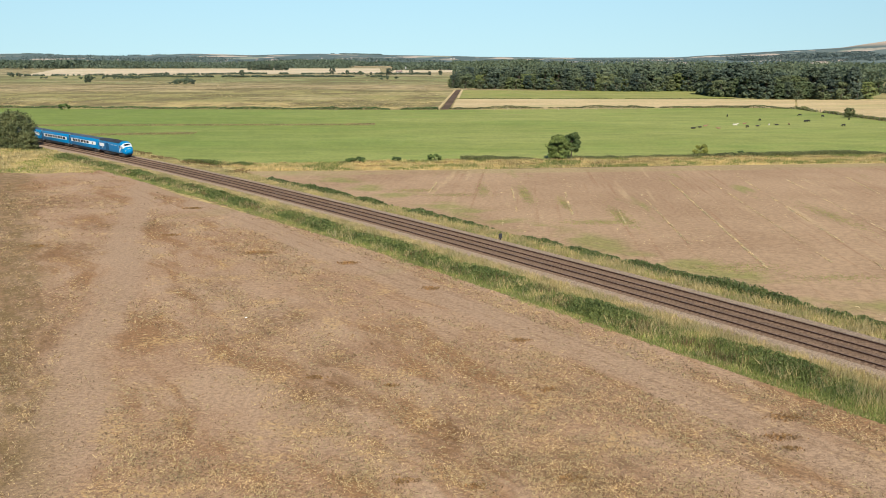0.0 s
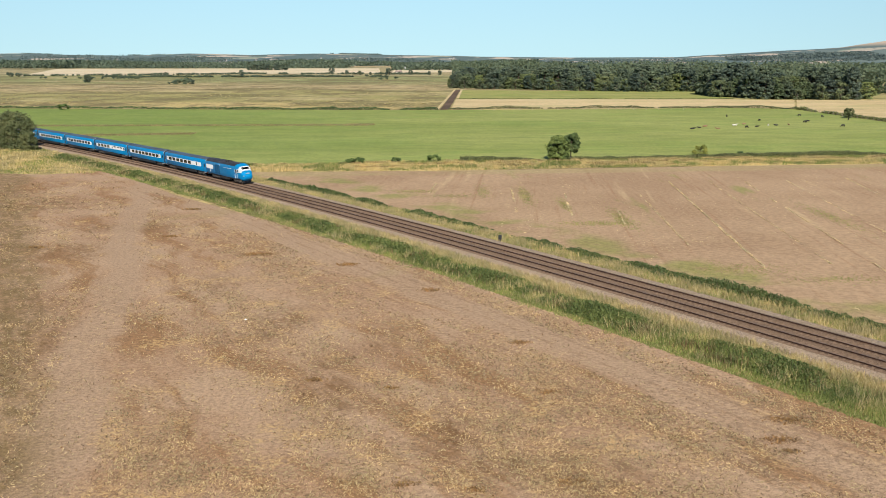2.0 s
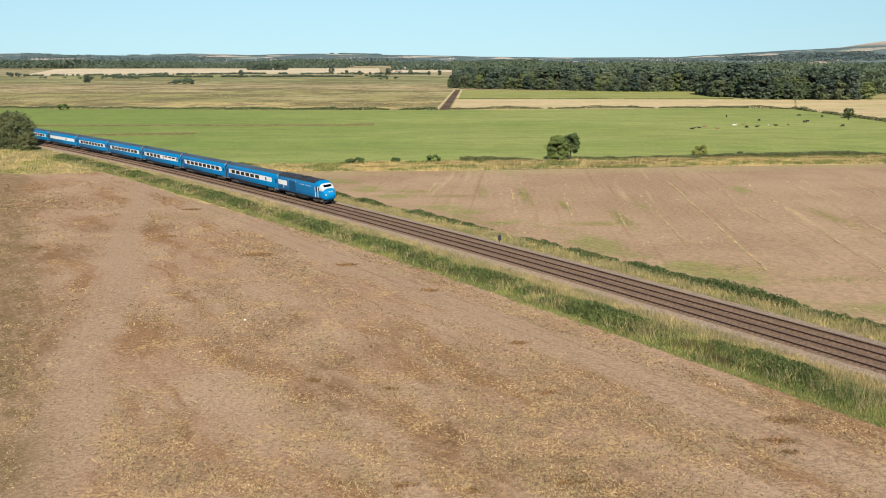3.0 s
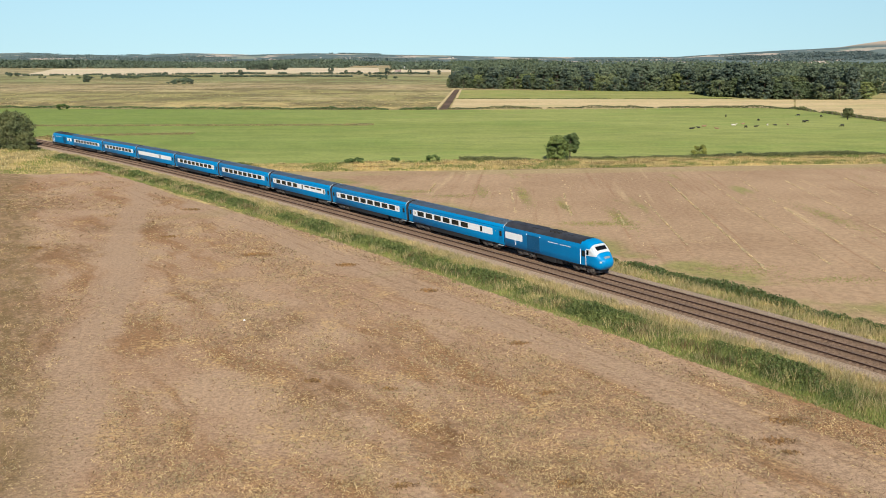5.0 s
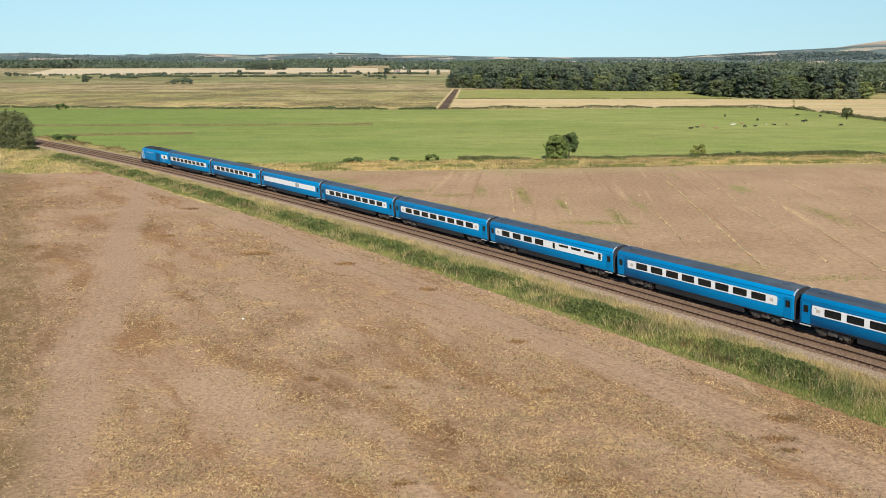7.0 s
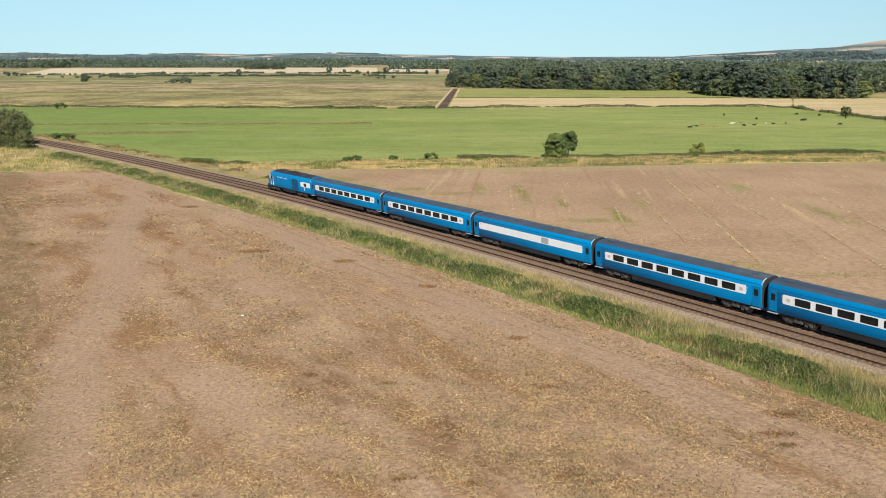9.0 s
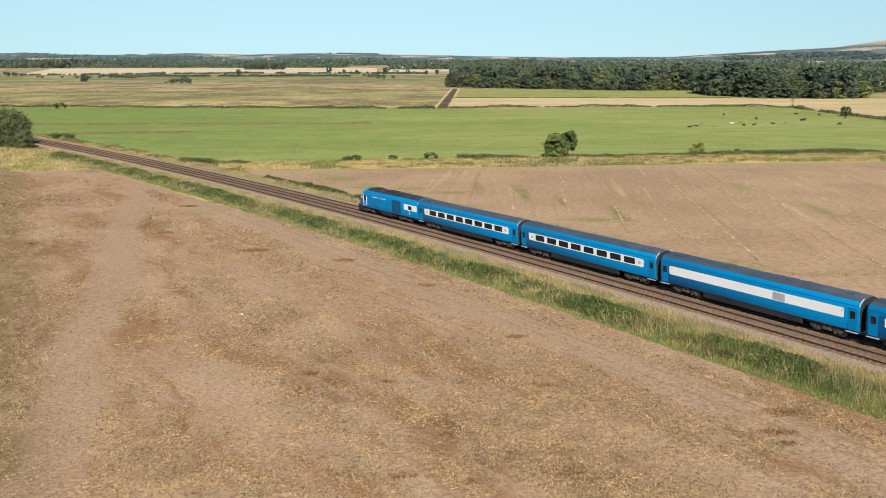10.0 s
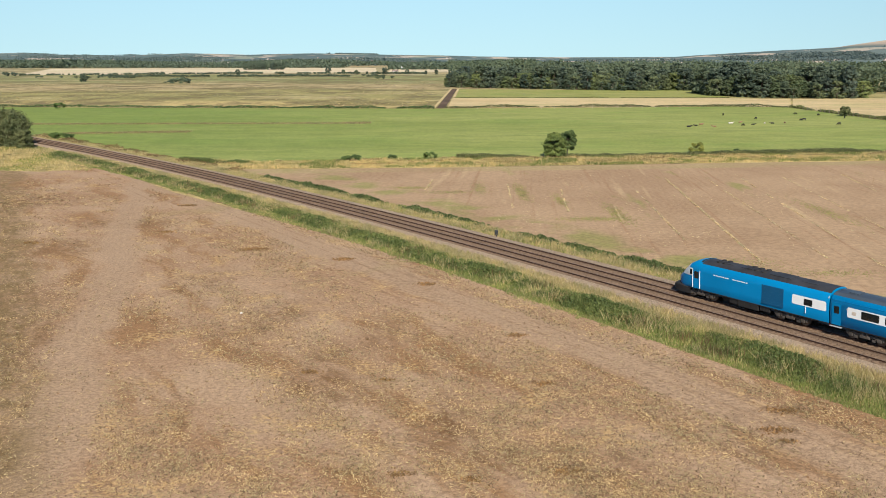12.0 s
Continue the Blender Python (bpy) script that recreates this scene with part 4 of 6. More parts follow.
        part("handrail", bm, M_WHITE, thing, "white handrail")
        for x0, x1, y1, z0 in ((-3.0, -1.9, 1.2, 0.42), (-1.75, 0.55, 1.25, 0.32), (0.65, 1.6, 1.20, 0.38), (1.7, 2.5, 1.1, 0.5)):
            bm = bmesh.new()
            box(bm, x0, x1, side * 0.9, side * y1, z0, 0.92, 0.05)
            for k in range(2):
                xx = x0 + (x1 - x0) * (k + 1) / 3
                box(bm, xx - 0.03, xx + 0.03, side * (y1 - 0.02), side * (y1 + 0.025), z0 + 0.08, 0.86)
            part("equipment_box", bm, M_UNDER, thing, "grimy black underfloor equipment")
        for u in (11.1, 13.65) if sooty else ():
            bm = bmesh.new()
            box(bm, at(u) - 0.06, at(u) + 0.06, side * 1.34, side * 1.39, 2.98, 3.1, 0.02)
            part("lifting_lug", bm, M_WHITE, thing, "white lug")
    for x in (-1.0, -0.25, 0.5) if sooty else (-1.6, -0.8, 0.0, 2.9, 3.6):   # dark fans and exhausts on the roof
        bm = bmesh.new()
        tube(bm, (x, 0.28, 3.7), (x, 0.28, 3.93), 0.3, 0.27, 14)
        tube(bm, (x, -0.4, 3.7), (x, -0.4, 3.93), 0.26, 0.24, 14)
        part("roof_fan", bm, M_UNDER, thing, "sooty round roof fan")
    for x, l, w, h in ((-6.6, 1.6, 0.55, 0.0), (-3.6, 2.2, 0.6, 0.02), (0.2, 1.3, 0.5, 0.035), (2.3, 0.8, 0.4, 0.03), (3.6, 0.4, 0.25, 0.03)):
        bm = bmesh.new()
        box(bm, x - l / 2, x + l / 2, -w, w, 3.7, 3.86 + h, 0.02)
        part("roof_hatch", bm, M_BLACK, thing)
    bm = bmesh.new()
    ring = [(y, z) for y, z in side_sec[:-1]] + roof + [(-y, z) for y, z in side_sec[-2::-1]]
    f = bm.faces.new([bm.verts.new((back + 0.01, y * 0.98, z)) for y, z in ring])
    bmesh.ops.triangulate(bm, faces=[f])
    part("end_wall", bm, M_BLUE, thing)
    if not sooty:
        roof_strip(thing, back + 0.08)
    bm = bmesh.new()
    box(bm, back - 0.15, back, -0.6, 0.6, 1.05, 3.2, 0.05)
    part("gangway", bm, M_BLACK, thing, "black gangway")
    bm = bmesh.new()
    box(bm, back - 0.1, back + 0.02, -1.2, 1.2, 0.72, 0.93, 0.02)
    part("buffer_beam", bm, M_RED, thing, "red buffer beam")
    bm = bmesh.new()
    box(bm, back + 0.05, 6.6, -1.27, 1.27, 0.88, 0.97)
    part("floor_pan", bm, M_UNDER, thing)
    for x in (-5.15, 5.15):
        bogie(thing, x, 0.51)
    return thing


EIGHT = [(3.3 + 2.115 * i, 4.9 + 2.115 * i) for i in range(8)]
front_car = power_car("blue streamlined power car with a white windscreen surround, leading", True)
rear_car = power_car("blue streamlined power car at the train's tail, facing backwards", False)
full = coach(EIGHT, "blue coach with a white band of eight dark windows")
coaches = []
for i in range(COACHES):
    if i == 0:
        c = coach([(7.95 + 2.12 * j, 9.55 + 2.12 * j) for j in range(6)], "blue coach with six windows and a blank white panel", (), [(4.8, 5.25)], None, (2.6, 21.4))
    elif i == 1:
        c = full
    elif i == 2:
        c = coach([(12.0, 13.55), (14.15, 15.7), (16.3, 17.85), (18.5, 20.05)], "blue coach with four windows and a row of shallow kitchen windows",
                  [(3.3, 4.9), (5.45, 7.05), (7.6, 9.2)], [(2.2, 2.6), (9.9, 10.3)], None, (2.0, 21.4), True)
    elif i == 5:
        c = coach([], "blue windowless coach with a plain white band and a grille", (), (), (7.6, 8.9), (1.75, 21.4), True)
    else:
        c = copy_thing(full, Matrix())
    coaches.append(c)


def vehicle_pose(s_front, length, pivots, backwards=False):
    """The pose of a vehicle whose leading end stands at s_front, its bogies on the far track."""
    mid = s_front + length / 2
    a, b = line_pt(mid - pivots, 0, RAIL), line_pt(mid + pivots, 0, RAIL)
    d = a - b
    yaw = math.degrees(math.atan2(d.y, d.x))
    climb = math.degrees(math.atan2(d.z, d.to_2d().length))
    o = (a + b) / 2
    if backwards:
        return pose(o.x, o.y, o.z, -math.degrees(CANT), climb, yaw + 180)
    return pose(o.x, o.y, o.z, math.degrees(CANT), -climb, yaw)


def motions():
    """The train runs at an even speed along the far track."""
    times = [0.25 * i for i in range(49)]
    nose = lambda t: NOSE_AT_START - SPEED * t
    walk(front_car, [(t, vehicle_pose(nose(t) + 0.25, CAR - 0.15, 5.15)) for t in times])
    for i, c in enumerate(coaches):
        walk(c, [(t, vehicle_pose(nose(t) + CAR + PITCH * i, PITCH, 8.0)) for t in times])
    # two vehicles on the far road, heading left
    for ob, x0, v in ((red_lorry, -439.0, 27.6), (white_van, -535.0, 28.0)):
        walk(ob, [(t, pose(x0 - v * t, ROAD_Y - 3.0, ROAD_Z - 0.04, 0, 0, 180)) for t in times])
    tail = CAR + PITCH * COACHES
    walk(rear_car, [(t, vehicle_pose(nose(t) + tail - 0.08, CAR - 0.15, 5.15, True)) for t in times])


# ---- plants ----
def facing(n, spread):
    """n random unit normals, upward-leaning by 1 - spread."""
    v = rng.normal(size=(n, 3))
    v[:, 2] = np.abs(v[:, 2]) * (1 + 1 / spread) * 0.6
    return v / np.linalg.norm(v, axis=1)[:, None]


def leaf_quads(points, normals, size):
    """A small folded-looking quad at each point."""
    n = len(points)
    r = rng.normal(size=(n, 3))
    a = np.cross(normals, r)
    a /= np.linalg.norm(a, axis=1)[:, None] + 1e-9
    b = np.cross(normals, a)
    s = size * rng.uniform(0.6, 1.3, (n, 1))
    out = np.empty((n, 4, 3))
    out[:, 0], out[:, 1], out[:, 2], out[:, 3] = points - a * s, points - b * s * 0.6, points + a * s, points + b * s * 0.6
    return out


def blades(points, tall, wide, lean=0.35):
    n = len(points)
    ang = rng.uniform(0, math.tau, n)
    side = np.stack([np.cos(ang), np.sin(ang), np.zeros(n)], 1) * (np.broadcast_to(wide, (n,)) * rng.uniform(0.6, 1.3, n) / 2)[:, None]
    top = rng.normal(size=(n, 3)) * lean
    top[:, 2] = 1
    h = np.broadcast_to(tall, (n,)) * rng.uniform(0.5, 1.2, n)
    out = np.empty((n, 3, 3))
    out[:, 0], out[:, 1], out[:, 2] = points - side, points + side, points + top * h[:, None]
    return out


def along_line(n, s0, s1, lat0, lat1, near=1.6):
    """Random ground points beside the line, thicker towards the near end."""
    s = s0 + (s1 - s0) * rng.random(n) ** near
    lat = rng.uniform(lat0, lat1, n)
    return s, lat, np.array([line_pt(a, b) for a, b in zip(s, lat)])


def waves(s, lat, scale, seed):
    return np.array([noise.noise((a * scale, b * scale, seed)) for a, b in zip(s, lat)])


def stuff(name, corners, mat, label, cat):
    return tagged(new(name, cloud_mesh(name, corners, mat)), label, cat, "", "stuff")


def verges():
    # near side: dry grass by the stones, nettles and brambles, then green grass to the field
    s, lat, p = along_line(85000, 22, 262, 5.6, 9.2)
    keep = rng.random(len(s)) < np.clip(0.4 + 0.4 * (lat - 5.5) + 0.6 * waves(s, lat, 0.5, 11.0), 0.05, 1)
    stuff("dry_grass", blades(p[keep], 0.55, (0.045 + 0.0006 * s)[keep]), M_DRY, "straw-yellow dry grass beside the track bed", "grass")
    s, lat, p = along_line(105000, 22, 262, 8.6, 15.3)
    ragged = 13.9 + waves(s, lat, 0.16, 1.0) * 1.5 + waves(s, lat, 0.9, 6.0) * 1.3
    keep = lat < np.maximum(ragged, 13.9)
    s, lat, p = s[keep], lat[keep], p[keep]
    stuff("green_grass", blades(p, np.clip(0.6 - 0.085 * (lat - 9.6), 0.16, 1), 0.055 + 0.0006 * s), M_SWARD, "rank green grass along the verge", "grass")
    s, lat, p = along_line(26000, 22, 262, 7.6, 13.2)
    keep = waves(s, lat, 0.16, 5.0) + 0.7 * waves(s, lat, 0.7, 15.0) > 0.08
    stuff("dry_stalks", blades(p[keep], 0.95, 0.035 + 0.0005 * s[keep]), M_DRY, "tall dry stalks among the verge grass", "grass")
    s, lat, p = along_line(9000, 22, 262, 8.8, 12.6)
    keep = waves(s, lat, 0.3, 25.0) > 0.1
    stuff("seeding_docks", blades(p[keep], 1.0, 0.04 + 0.0006 * s[keep], 0.25), M_DOCK, "brown seeding dock stems in the verge", "weeds")
    for name, n, s0, s1, a, b, seed in (("bramble_near", 120000, 18, 262, 7.6, 12.9, 2.0), ("bramble_far", 42000, 35, 182, -9.1, -6.5, 3.0)):
        s, lat, p = along_line(n, s0, s1, a, b)
        mid, half = (a + b) / 2 + 0.9 * waves(s, lat * 0, 0.07, seed + 4) * (1 if a > 0 else 0.3), (b - a) / 2
        w = waves(s, lat, 0.10, seed) + 0.55 * waves(s, lat, 0.45, seed + 9) + 0.35 * waves(s, lat, 1.3, seed + 19)
        shape = np.clip(1 - ((lat - mid) / half) ** 2, 0, 1)
        top = shape * ((0.52 + 0.75 * w) if a > 0 else (0.40 + 0.85 * w))
        keep = top > 0.14
        p, top, s = p[keep], top[keep], s[keep]
        leaf = rng.random(len(top)) < 0.8
        q = p[leaf].copy()
        q[:, 2] += top[leaf] * rng.uniform(0.2, 1.15, len(q))
        stuff(name, leaf_quads(q, facing(len(q), 1.0), (0.06 + 0.0010 * s[leaf])[:, None]), M_BRAMBLE, "dark green bramble bank along the line", "brambles")
        r = p[~leaf].copy()
        r[:, 2] += top[~leaf] * 0.35
        stuff("nettles", blades(r, 0.2 + 0.6 * top[~leaf], 0.09 + 0.0009 * s[~leaf], 0.3), M_NETTLE, "dark green nettles standing in the brambles", "nettles")
    # far side: dry grass between the stones and the brambles
    s, lat, p = along_line(46000, 30, 235, -7.9, -2.7)
    keep = rng.random(len(s)) < np.clip(0.75 + 0.9 * waves(s, lat, 0.35, 12.0), 0.15, 1)
    stuff("dry_grass_far", blades(p[keep], 0.55, (0.055 + 0.0006 * s)[keep]), M_DRY, "straw-yellow dry grass beyond the tracks", "grass")
    s, lat, p = along_line(18000, 30, 235, -8.6, -3.0)
    keep = waves(s, lat, 0.3, 13.0) > -0.1
    stuff("green_grass_far", blades(p[keep], 0.42, 0.07 + 0.0006 * s[keep]), M_SWARD, "green grass tufts beyond the tracks", "grass")


def straw_and_clods():
    """Loose straw and soil crumbs on the near field, thicker in patches."""
    n = 620000
    y = 42 + 150 * rng.random(n) ** 2.2
    x = rng.uniform(-0.52, 0.52, n) * (y + 14)
    u = x * ACROSS.x + y * ACROSS.y
    ok = u < OFFSET - 14.2
    v = x * ALONG.x + y * ALONG.y
    w = np.array([noise.noise((a * 0.13, b * 0.03, 4.0)) + 0.6 * noise.noise((a * 0.45, b * 0.2, 8.0)) for a, b in zip(u, v)])
    edge = np.clip(1 - np.abs(u - (OFFSET - 16.2)) / 2.6, 0, 1)          # littered strip beside the verge
    ok &= rng.random(n) < np.clip(0.36 + w * 1.2 + 0.7 * edge, 0.06, 1.0)
    ok &= (np.abs(u - (OFFSET - 20.5)) > 2.3) | (rng.random(n) < 0.1)
    ok &= (np.abs(x * math.cos(0.27) + y * math.sin(0.27) + 8.8) > 2.2) | (rng.random(n) < 0.2)
    x, y = x[ok], y[ok]
    trash = []
    for hx, hy, k in ((21.8, 56.7, 0.8), (21.8, 54.9, 0.4), (23.3, 60.1, 0.9), (6.6, 78.2, 0.6), (-1.5, 97.3, 0.8), (7.7, 65.8, 0.6), (-23.8, 116.6, 1.2), (-42.1, 153.7, 1.0), (7.5, 50.6, 0.7), (1.8, 49.6, 0.6), (-2.4, 50.4, 0.6), (-10.0, 68.6, 0.5), (-11.8, 110.4, 1.0), (-38.6, 129.3, 0.8), (-54.4, 121.5, 0.9), (-4.0, 66.7, 0.4)):
        m = int(170 * k)
        trash.append(np.stack([hx + rng.normal(0, 0.7, m) * k, hy + rng.normal(0, 0.4, m) * k, np.full(m, height(hx, hy) + 0.1)], 1))
    trash = np.concatenate(trash)
    stuff("trash_heaps", leaf_quads(trash + rng.normal(size=trash.shape) * (0, 0, 0.04), facing(len(trash), 1.5), 0.06 + 0.0007 * trash[:, 1:2]), M_TRASH, "small dark brown heaps of rotting straw", "straw heap")
    heaps = []                                                 # small dark heaps of trash
    for hx, hy, k in ((21.8, 56.7, 0.8), (21.8, 54.9, 0.4), (23.3, 60.1, 0.9), (6.6, 78.2, 0.6), (-1.5, 97.3, 0.8), (7.7, 65.8, 0.6), (-23.8, 116.6, 1.2), (-42.1, 153.7, 1.0)):
        heaps.append(np.stack([hx + rng.normal(0, 0.8, 160) * k, hy + rng.normal(0, 0.45, 160) * k], 1))
    heaps = np.concatenate(heaps)
    x, y = np.concatenate([x, heaps[:, 0]]), np.concatenate([y, heaps[:, 1]])
    z = np.array([height(a, b) for a, b in zip(x, y)]) + 0.055
    p = np.stack([x, y, z], 1)
    n = len(p)
    half = n * 6 // 10
    nor = rng.normal(size=(n, 3)) * 0.3
    nor[:, 2] = 1
    nor /= np.linalg.norm(nor, axis=1)[:, None]
    ang = rng.uniform(0, math.pi, n)
    a = np.stack([np.cos(ang), np.sin(ang), rng.normal(0, 0.3, n)], 1) * (rng.uniform(0.035, 0.13, n) * (0.7 + y / 120))[:, None]
    b = np.stack([-np.sin(ang), np.cos(ang), rng.normal(0, 0.3, n)], 1) * (0.013 * (0.7 + y / 80))[:, None]
    p[:, 2] += 0.03
    q = np.stack([p - a - b, p + a - b, p + a + b, p - a + b], 1)
    stuff("straw", q[:half], M_STRAW, "scattered pale straw on tan soil", "straw")
    third = half + (n - half) * 4 // 10
    stuff("rotting_straw", q[half:third] + np.array([0, 0, 0.004]), M_TRASH, "dark rotting straw lying in the field", "straw")
    c = p[third:]
    m = len(c)
    size = rng.uniform(0.022, 0.06, m)[:, None] * (0.7 + c[:, 1:2] / 120)
    up = np.zeros((m, 3))
    up[:, 2] = 1
    r = rng.normal(size=(m, 3, 3)) * size[:, None]
    r[:, :, 2] = -0.04
    r[:, 2] = up * size * 1.6 + rng.normal(size=(m, 3)) * size * 0.4
    stuff("soil_clods", c[:, None, :] + r, M_CLOD, "small brown soil clods on the field", "soil")


def litter():
    """A crumpled scrap of white plastic lying on the stubble."""
    bm = bmesh.new()
    bmesh.ops.create_grid(bm, x_segments=7, y_segments=5, size=0.14)
    for v in bm.verts:
        v.co.z = 0.05 + 0.07 * noise.noise(v.co * 9.0)
        v.co.x += 0.05 * noise.noise(v.co * 5.0 + Vector((3, 1, 0)))
    bmesh.ops.solidify(bm, geom=bm.faces[:], thickness=0.006)
    ob = tagged(new("plastic_scrap", from_bm("plastic_scrap", bm, M_WHITE)), "crumpled scrap of white plastic on the stubble", "litter")
    ob.matrix_basis = pose(-19.0, 85.8, height(-19.0, 85.8) + 0.05, 0, 0, 25)


def far_field_details():
    """Straw rows left by the combine, and weedy patches, on the stubble beyond the line."""
    rows = [((45.7, 189), (38.0, 107), 0.85), ((84.7, 199), (78, 160), 0.6), ((61.7, 195), (51.3, 104), 0.5), ((22.4, 172), (20.2, 146), 0.5), ((29.5, 160), (27.2, 138), 0.6),
            ((-1.6, 187), (-2.9, 172), 0.6), ((13.0, 180), (11.8, 150), 0.4), ((70, 190), (63, 130), 0.35), ((96, 205), (92, 170), 0.5), ((36, 170), (32.6, 122), 0.4), ((54, 190), (46.8, 110), 0.35)]
    pts = []
    for (ax, ay), (bx, by), k in rows:
        n = int(math.hypot(bx - ax, by - ay) * 22 * k)
        t = rng.random(n)
        y = ay + (by - ay) * t
        w = np.array([noise.noise((q * 0.13, ax, 3.0)) for q in y])
        x = ax + (bx - ax) * t + rng.normal(0, 0.09, n) + w * 0.2
        pts.append(np.stack([x, y], 1)[(w > -0.12) | (k > 0.8)])
    n = 12000                                                  # thin scatter all over
    y = 60 + 150 * rng.random(n)
    x = rng.uniform(0, 1, n) * 120
    w = np.array([noise.noise((a * 0.25, b * 0.035, 6.0)) for a, b in zip(x, y)])
    pts.append(np.stack([x, y], 1)[w > 0.12])
    p = np.concatenate(pts)
    p = p[(p @ np.array(ACROSS)) > OFFSET + 9]
    n = len(p)
    p3 = np.stack([p[:, 0], p[:, 1], [height(a, b) + 0.09 for a, b in p]], 1)
    ang = rng.normal(1.47, 0.6, n)
    a = np.stack([np.cos(ang), np.sin(ang), rng.normal(0, 0.15, n)], 1) * rng.uniform(0.06, 0.22, n)[:, None]
    b = np.stack([-np.sin(ang), np.cos(ang), rng.normal(0, 0.3, n)], 1) * 0.035
    stuff("straw_rows", np.stack([p3 - a - b, p3 + a - b, p3 + a + b, p3 - a + b], 1), M_ROWSTRAW, "pale straw rows on the far stubble", "straw")
    weeds = []
    for x, y, rx, ry, k in ((7.3, 175, 0.9, 6, 1), (14.8, 169, 0.9, 8, 2), (27.7, 144, 1.0, 7, 2), (60.8, 145, 1.2, 9, 2), (34.2, 107, 4.5, 2.5, 2), (23.2, 139, 4.5, 1.6, 2), (1.4, 169, 4, 1.8, 1), (20.5, 158, 0.6, 6, 1), (-6, 175, 3, 1.5, 1), (44, 102, 4, 1.5, 1)):
        n = 700 * k
        weeds.append(np.stack([x + rng.normal(0, 0.75, n) * rx, y + rng.normal(0, 0.75, n) * ry], 1))
    p = np.concatenate(weeds)
    p3 = np.stack([p[:, 0], p[:, 1], [height(a, b) + 0.05 for a, b in p]], 1)
    stuff("weeds", blades(p3, 0.06, 0.17, 1.5), M_WEED, "low bright green weeds in the stubble", "weeds")
    # dry and green rough corner before the thicket, and reedy lines in the pasture
    n = 26000
    s = rng.uniform(205, 300, n)
    lat = rng.uniform(6, 75, n)
    q = np.array([line_pt(a, b) for a, b in zip(s, lat)])
    ok = (q[:, 1] > 206 + (-98 - q[:, 0]) * 0.05) & (q[:, 0] < -78)
    w = np.array([noise.noise((a * 0.08, b * 0.08, 1.5)) for a, b in zip(q[:, 0], q[:, 1])])
    stuff("dry_grass_corner", blades(q[ok & (w > -0.1)], 0.6, 0.17), M_DRY, "straw-coloured grass at the field corner", "grass")
    stuff("green_grass_corner", blades(q[ok & (w <= 0.05)], 0.5, 0.17), M_BLADE, "green grass at the field corner", "grass")
    s, lat, q = along_line(9000, 175, 330, -9.0, -2.8, 1.0)
    stuff("dry_grass_bend", blades(q, 0.5, 0.2), M_DRY, "straw-coloured grass beside the bend of the line", "grass")
    s, lat, q = along_line(6000, 195, 330, -10.0, -5.5, 1.0)
    w = waves(s, lat, 0.12, 4.0)
    q[:, 2] += rng.random(len(q)) * np.clip(0.4 + w, 0.1, 1.0)
    stuff("brown_scrub_bend", leaf_quads(q[w > -0.05], facing(int((w > -0.05).sum()), 1.0), 0.2), M_DOCK, "brown scrubby growth beside the bend of the line", "scrub")
    lines = []
    for ax, ay, bx, by, wid, n in ((-182, 355.0, -28.8, 360.5, 2.0, 8000), (-126, 311.5, -85.2, 319.5, 2.0, 3200), (-37.8, 361.2, -26.9, 363.2, 2.2, 900)):
        t = rng.random(n)
        x, y = ax + (bx - ax) * t, ay + (by - ay) * t + rng.normal(0, wid, n)
        lines.append(np.stack([x, y, [height(a, b) for a, b in zip(x, y)]], 1))
    stuff("reeds", blades(np.concatenate(lines), 0.5, 0.3), M_REED, "dry reedy lines across the green pasture", "grass")


def clump_points(n, centre, radius, squash=0.85):
    """Points on a lumpy shell, with their outward normals."""
    v = rng.normal(size=(n, 3))
    v /= np.linalg.norm(v, axis=1)[:, None]
    r = radius * rng.uniform(0.35, 1.2, (n, 1))
    out = v.copy()
    return np.asarray(centre) + v * r * np.array([1, 1, squash]), out


def tree_meshes(tall, wide, leaf, lumps, per, low, seed, conifer=False):
    """Trunk with limbs, and a crown of many leaves in uneven lumps."""
    global rng
    keep, rng = rng, np.random.default_rng(seed)
    bm = bmesh.new()
    tube(bm, (0, 0, -0.2), (0, 0, tall * 0.35), tall * 0.025, tall * 0.017, 8)
    tube(bm, (0, 0, tall * 0.35), (0.02 * tall, 0, tall * 0.8), tall * 0.017, tall * 0.005, 8)
    for i in range(6):
        a, z = i * 2.4 + rng.random(), tall * (0.22 + 0.08 * i)
        tube(bm, (0, 0, z), (math.cos(a) * wide * 0.7, math.sin(a) * wide * 0.7, z + tall * 0.16), tall * 0.009, tall * 0.003, 6)
    trunk = from_bm("trunk", bm, M_BARK)
    pts, nor = [], []
    for i in range(lumps):
        f = rng.random()
        z = tall * (low + (0.95 - low) * f)
        if conifer:
            reach = wide * (1.05 - f)
        else:
            g = (f - 0.42) / 0.62
            reach = wide * math.sqrt(max(0.05, 1 - g * g))
        a, d = rng.uniform(0, math.tau), reach * (0.25 + 0.65 * math.sqrt(rng.random()))
        r = wide * (rng.uniform(0.11, 0.30) if not conifer else rng.uniform(0.10, 0.2))
        c, q = clump_points(per, (math.cos(a) * d, math.sin(a) * d, min(z, tall - r * 0.8)), r, rng.uniform(0.5, 0.95))
        q = q * 0.75 + np.array([math.cos(a) * 0.3, math.sin(a) * 0.3, 0.35])
        pts.append(c), nor.append(q)
    pts, nor = np.concatenate(pts), np.concatenate(nor)
    nor = nor + rng.normal(size=nor.shape) * 0.45
    nor /= np.linalg.norm(nor, axis=1)[:, None]
    ok = pts[:, 2] > 0.05
    quads = leaf_quads(pts[ok], nor[ok], leaf)
    rng = keep
    return trunk, quads


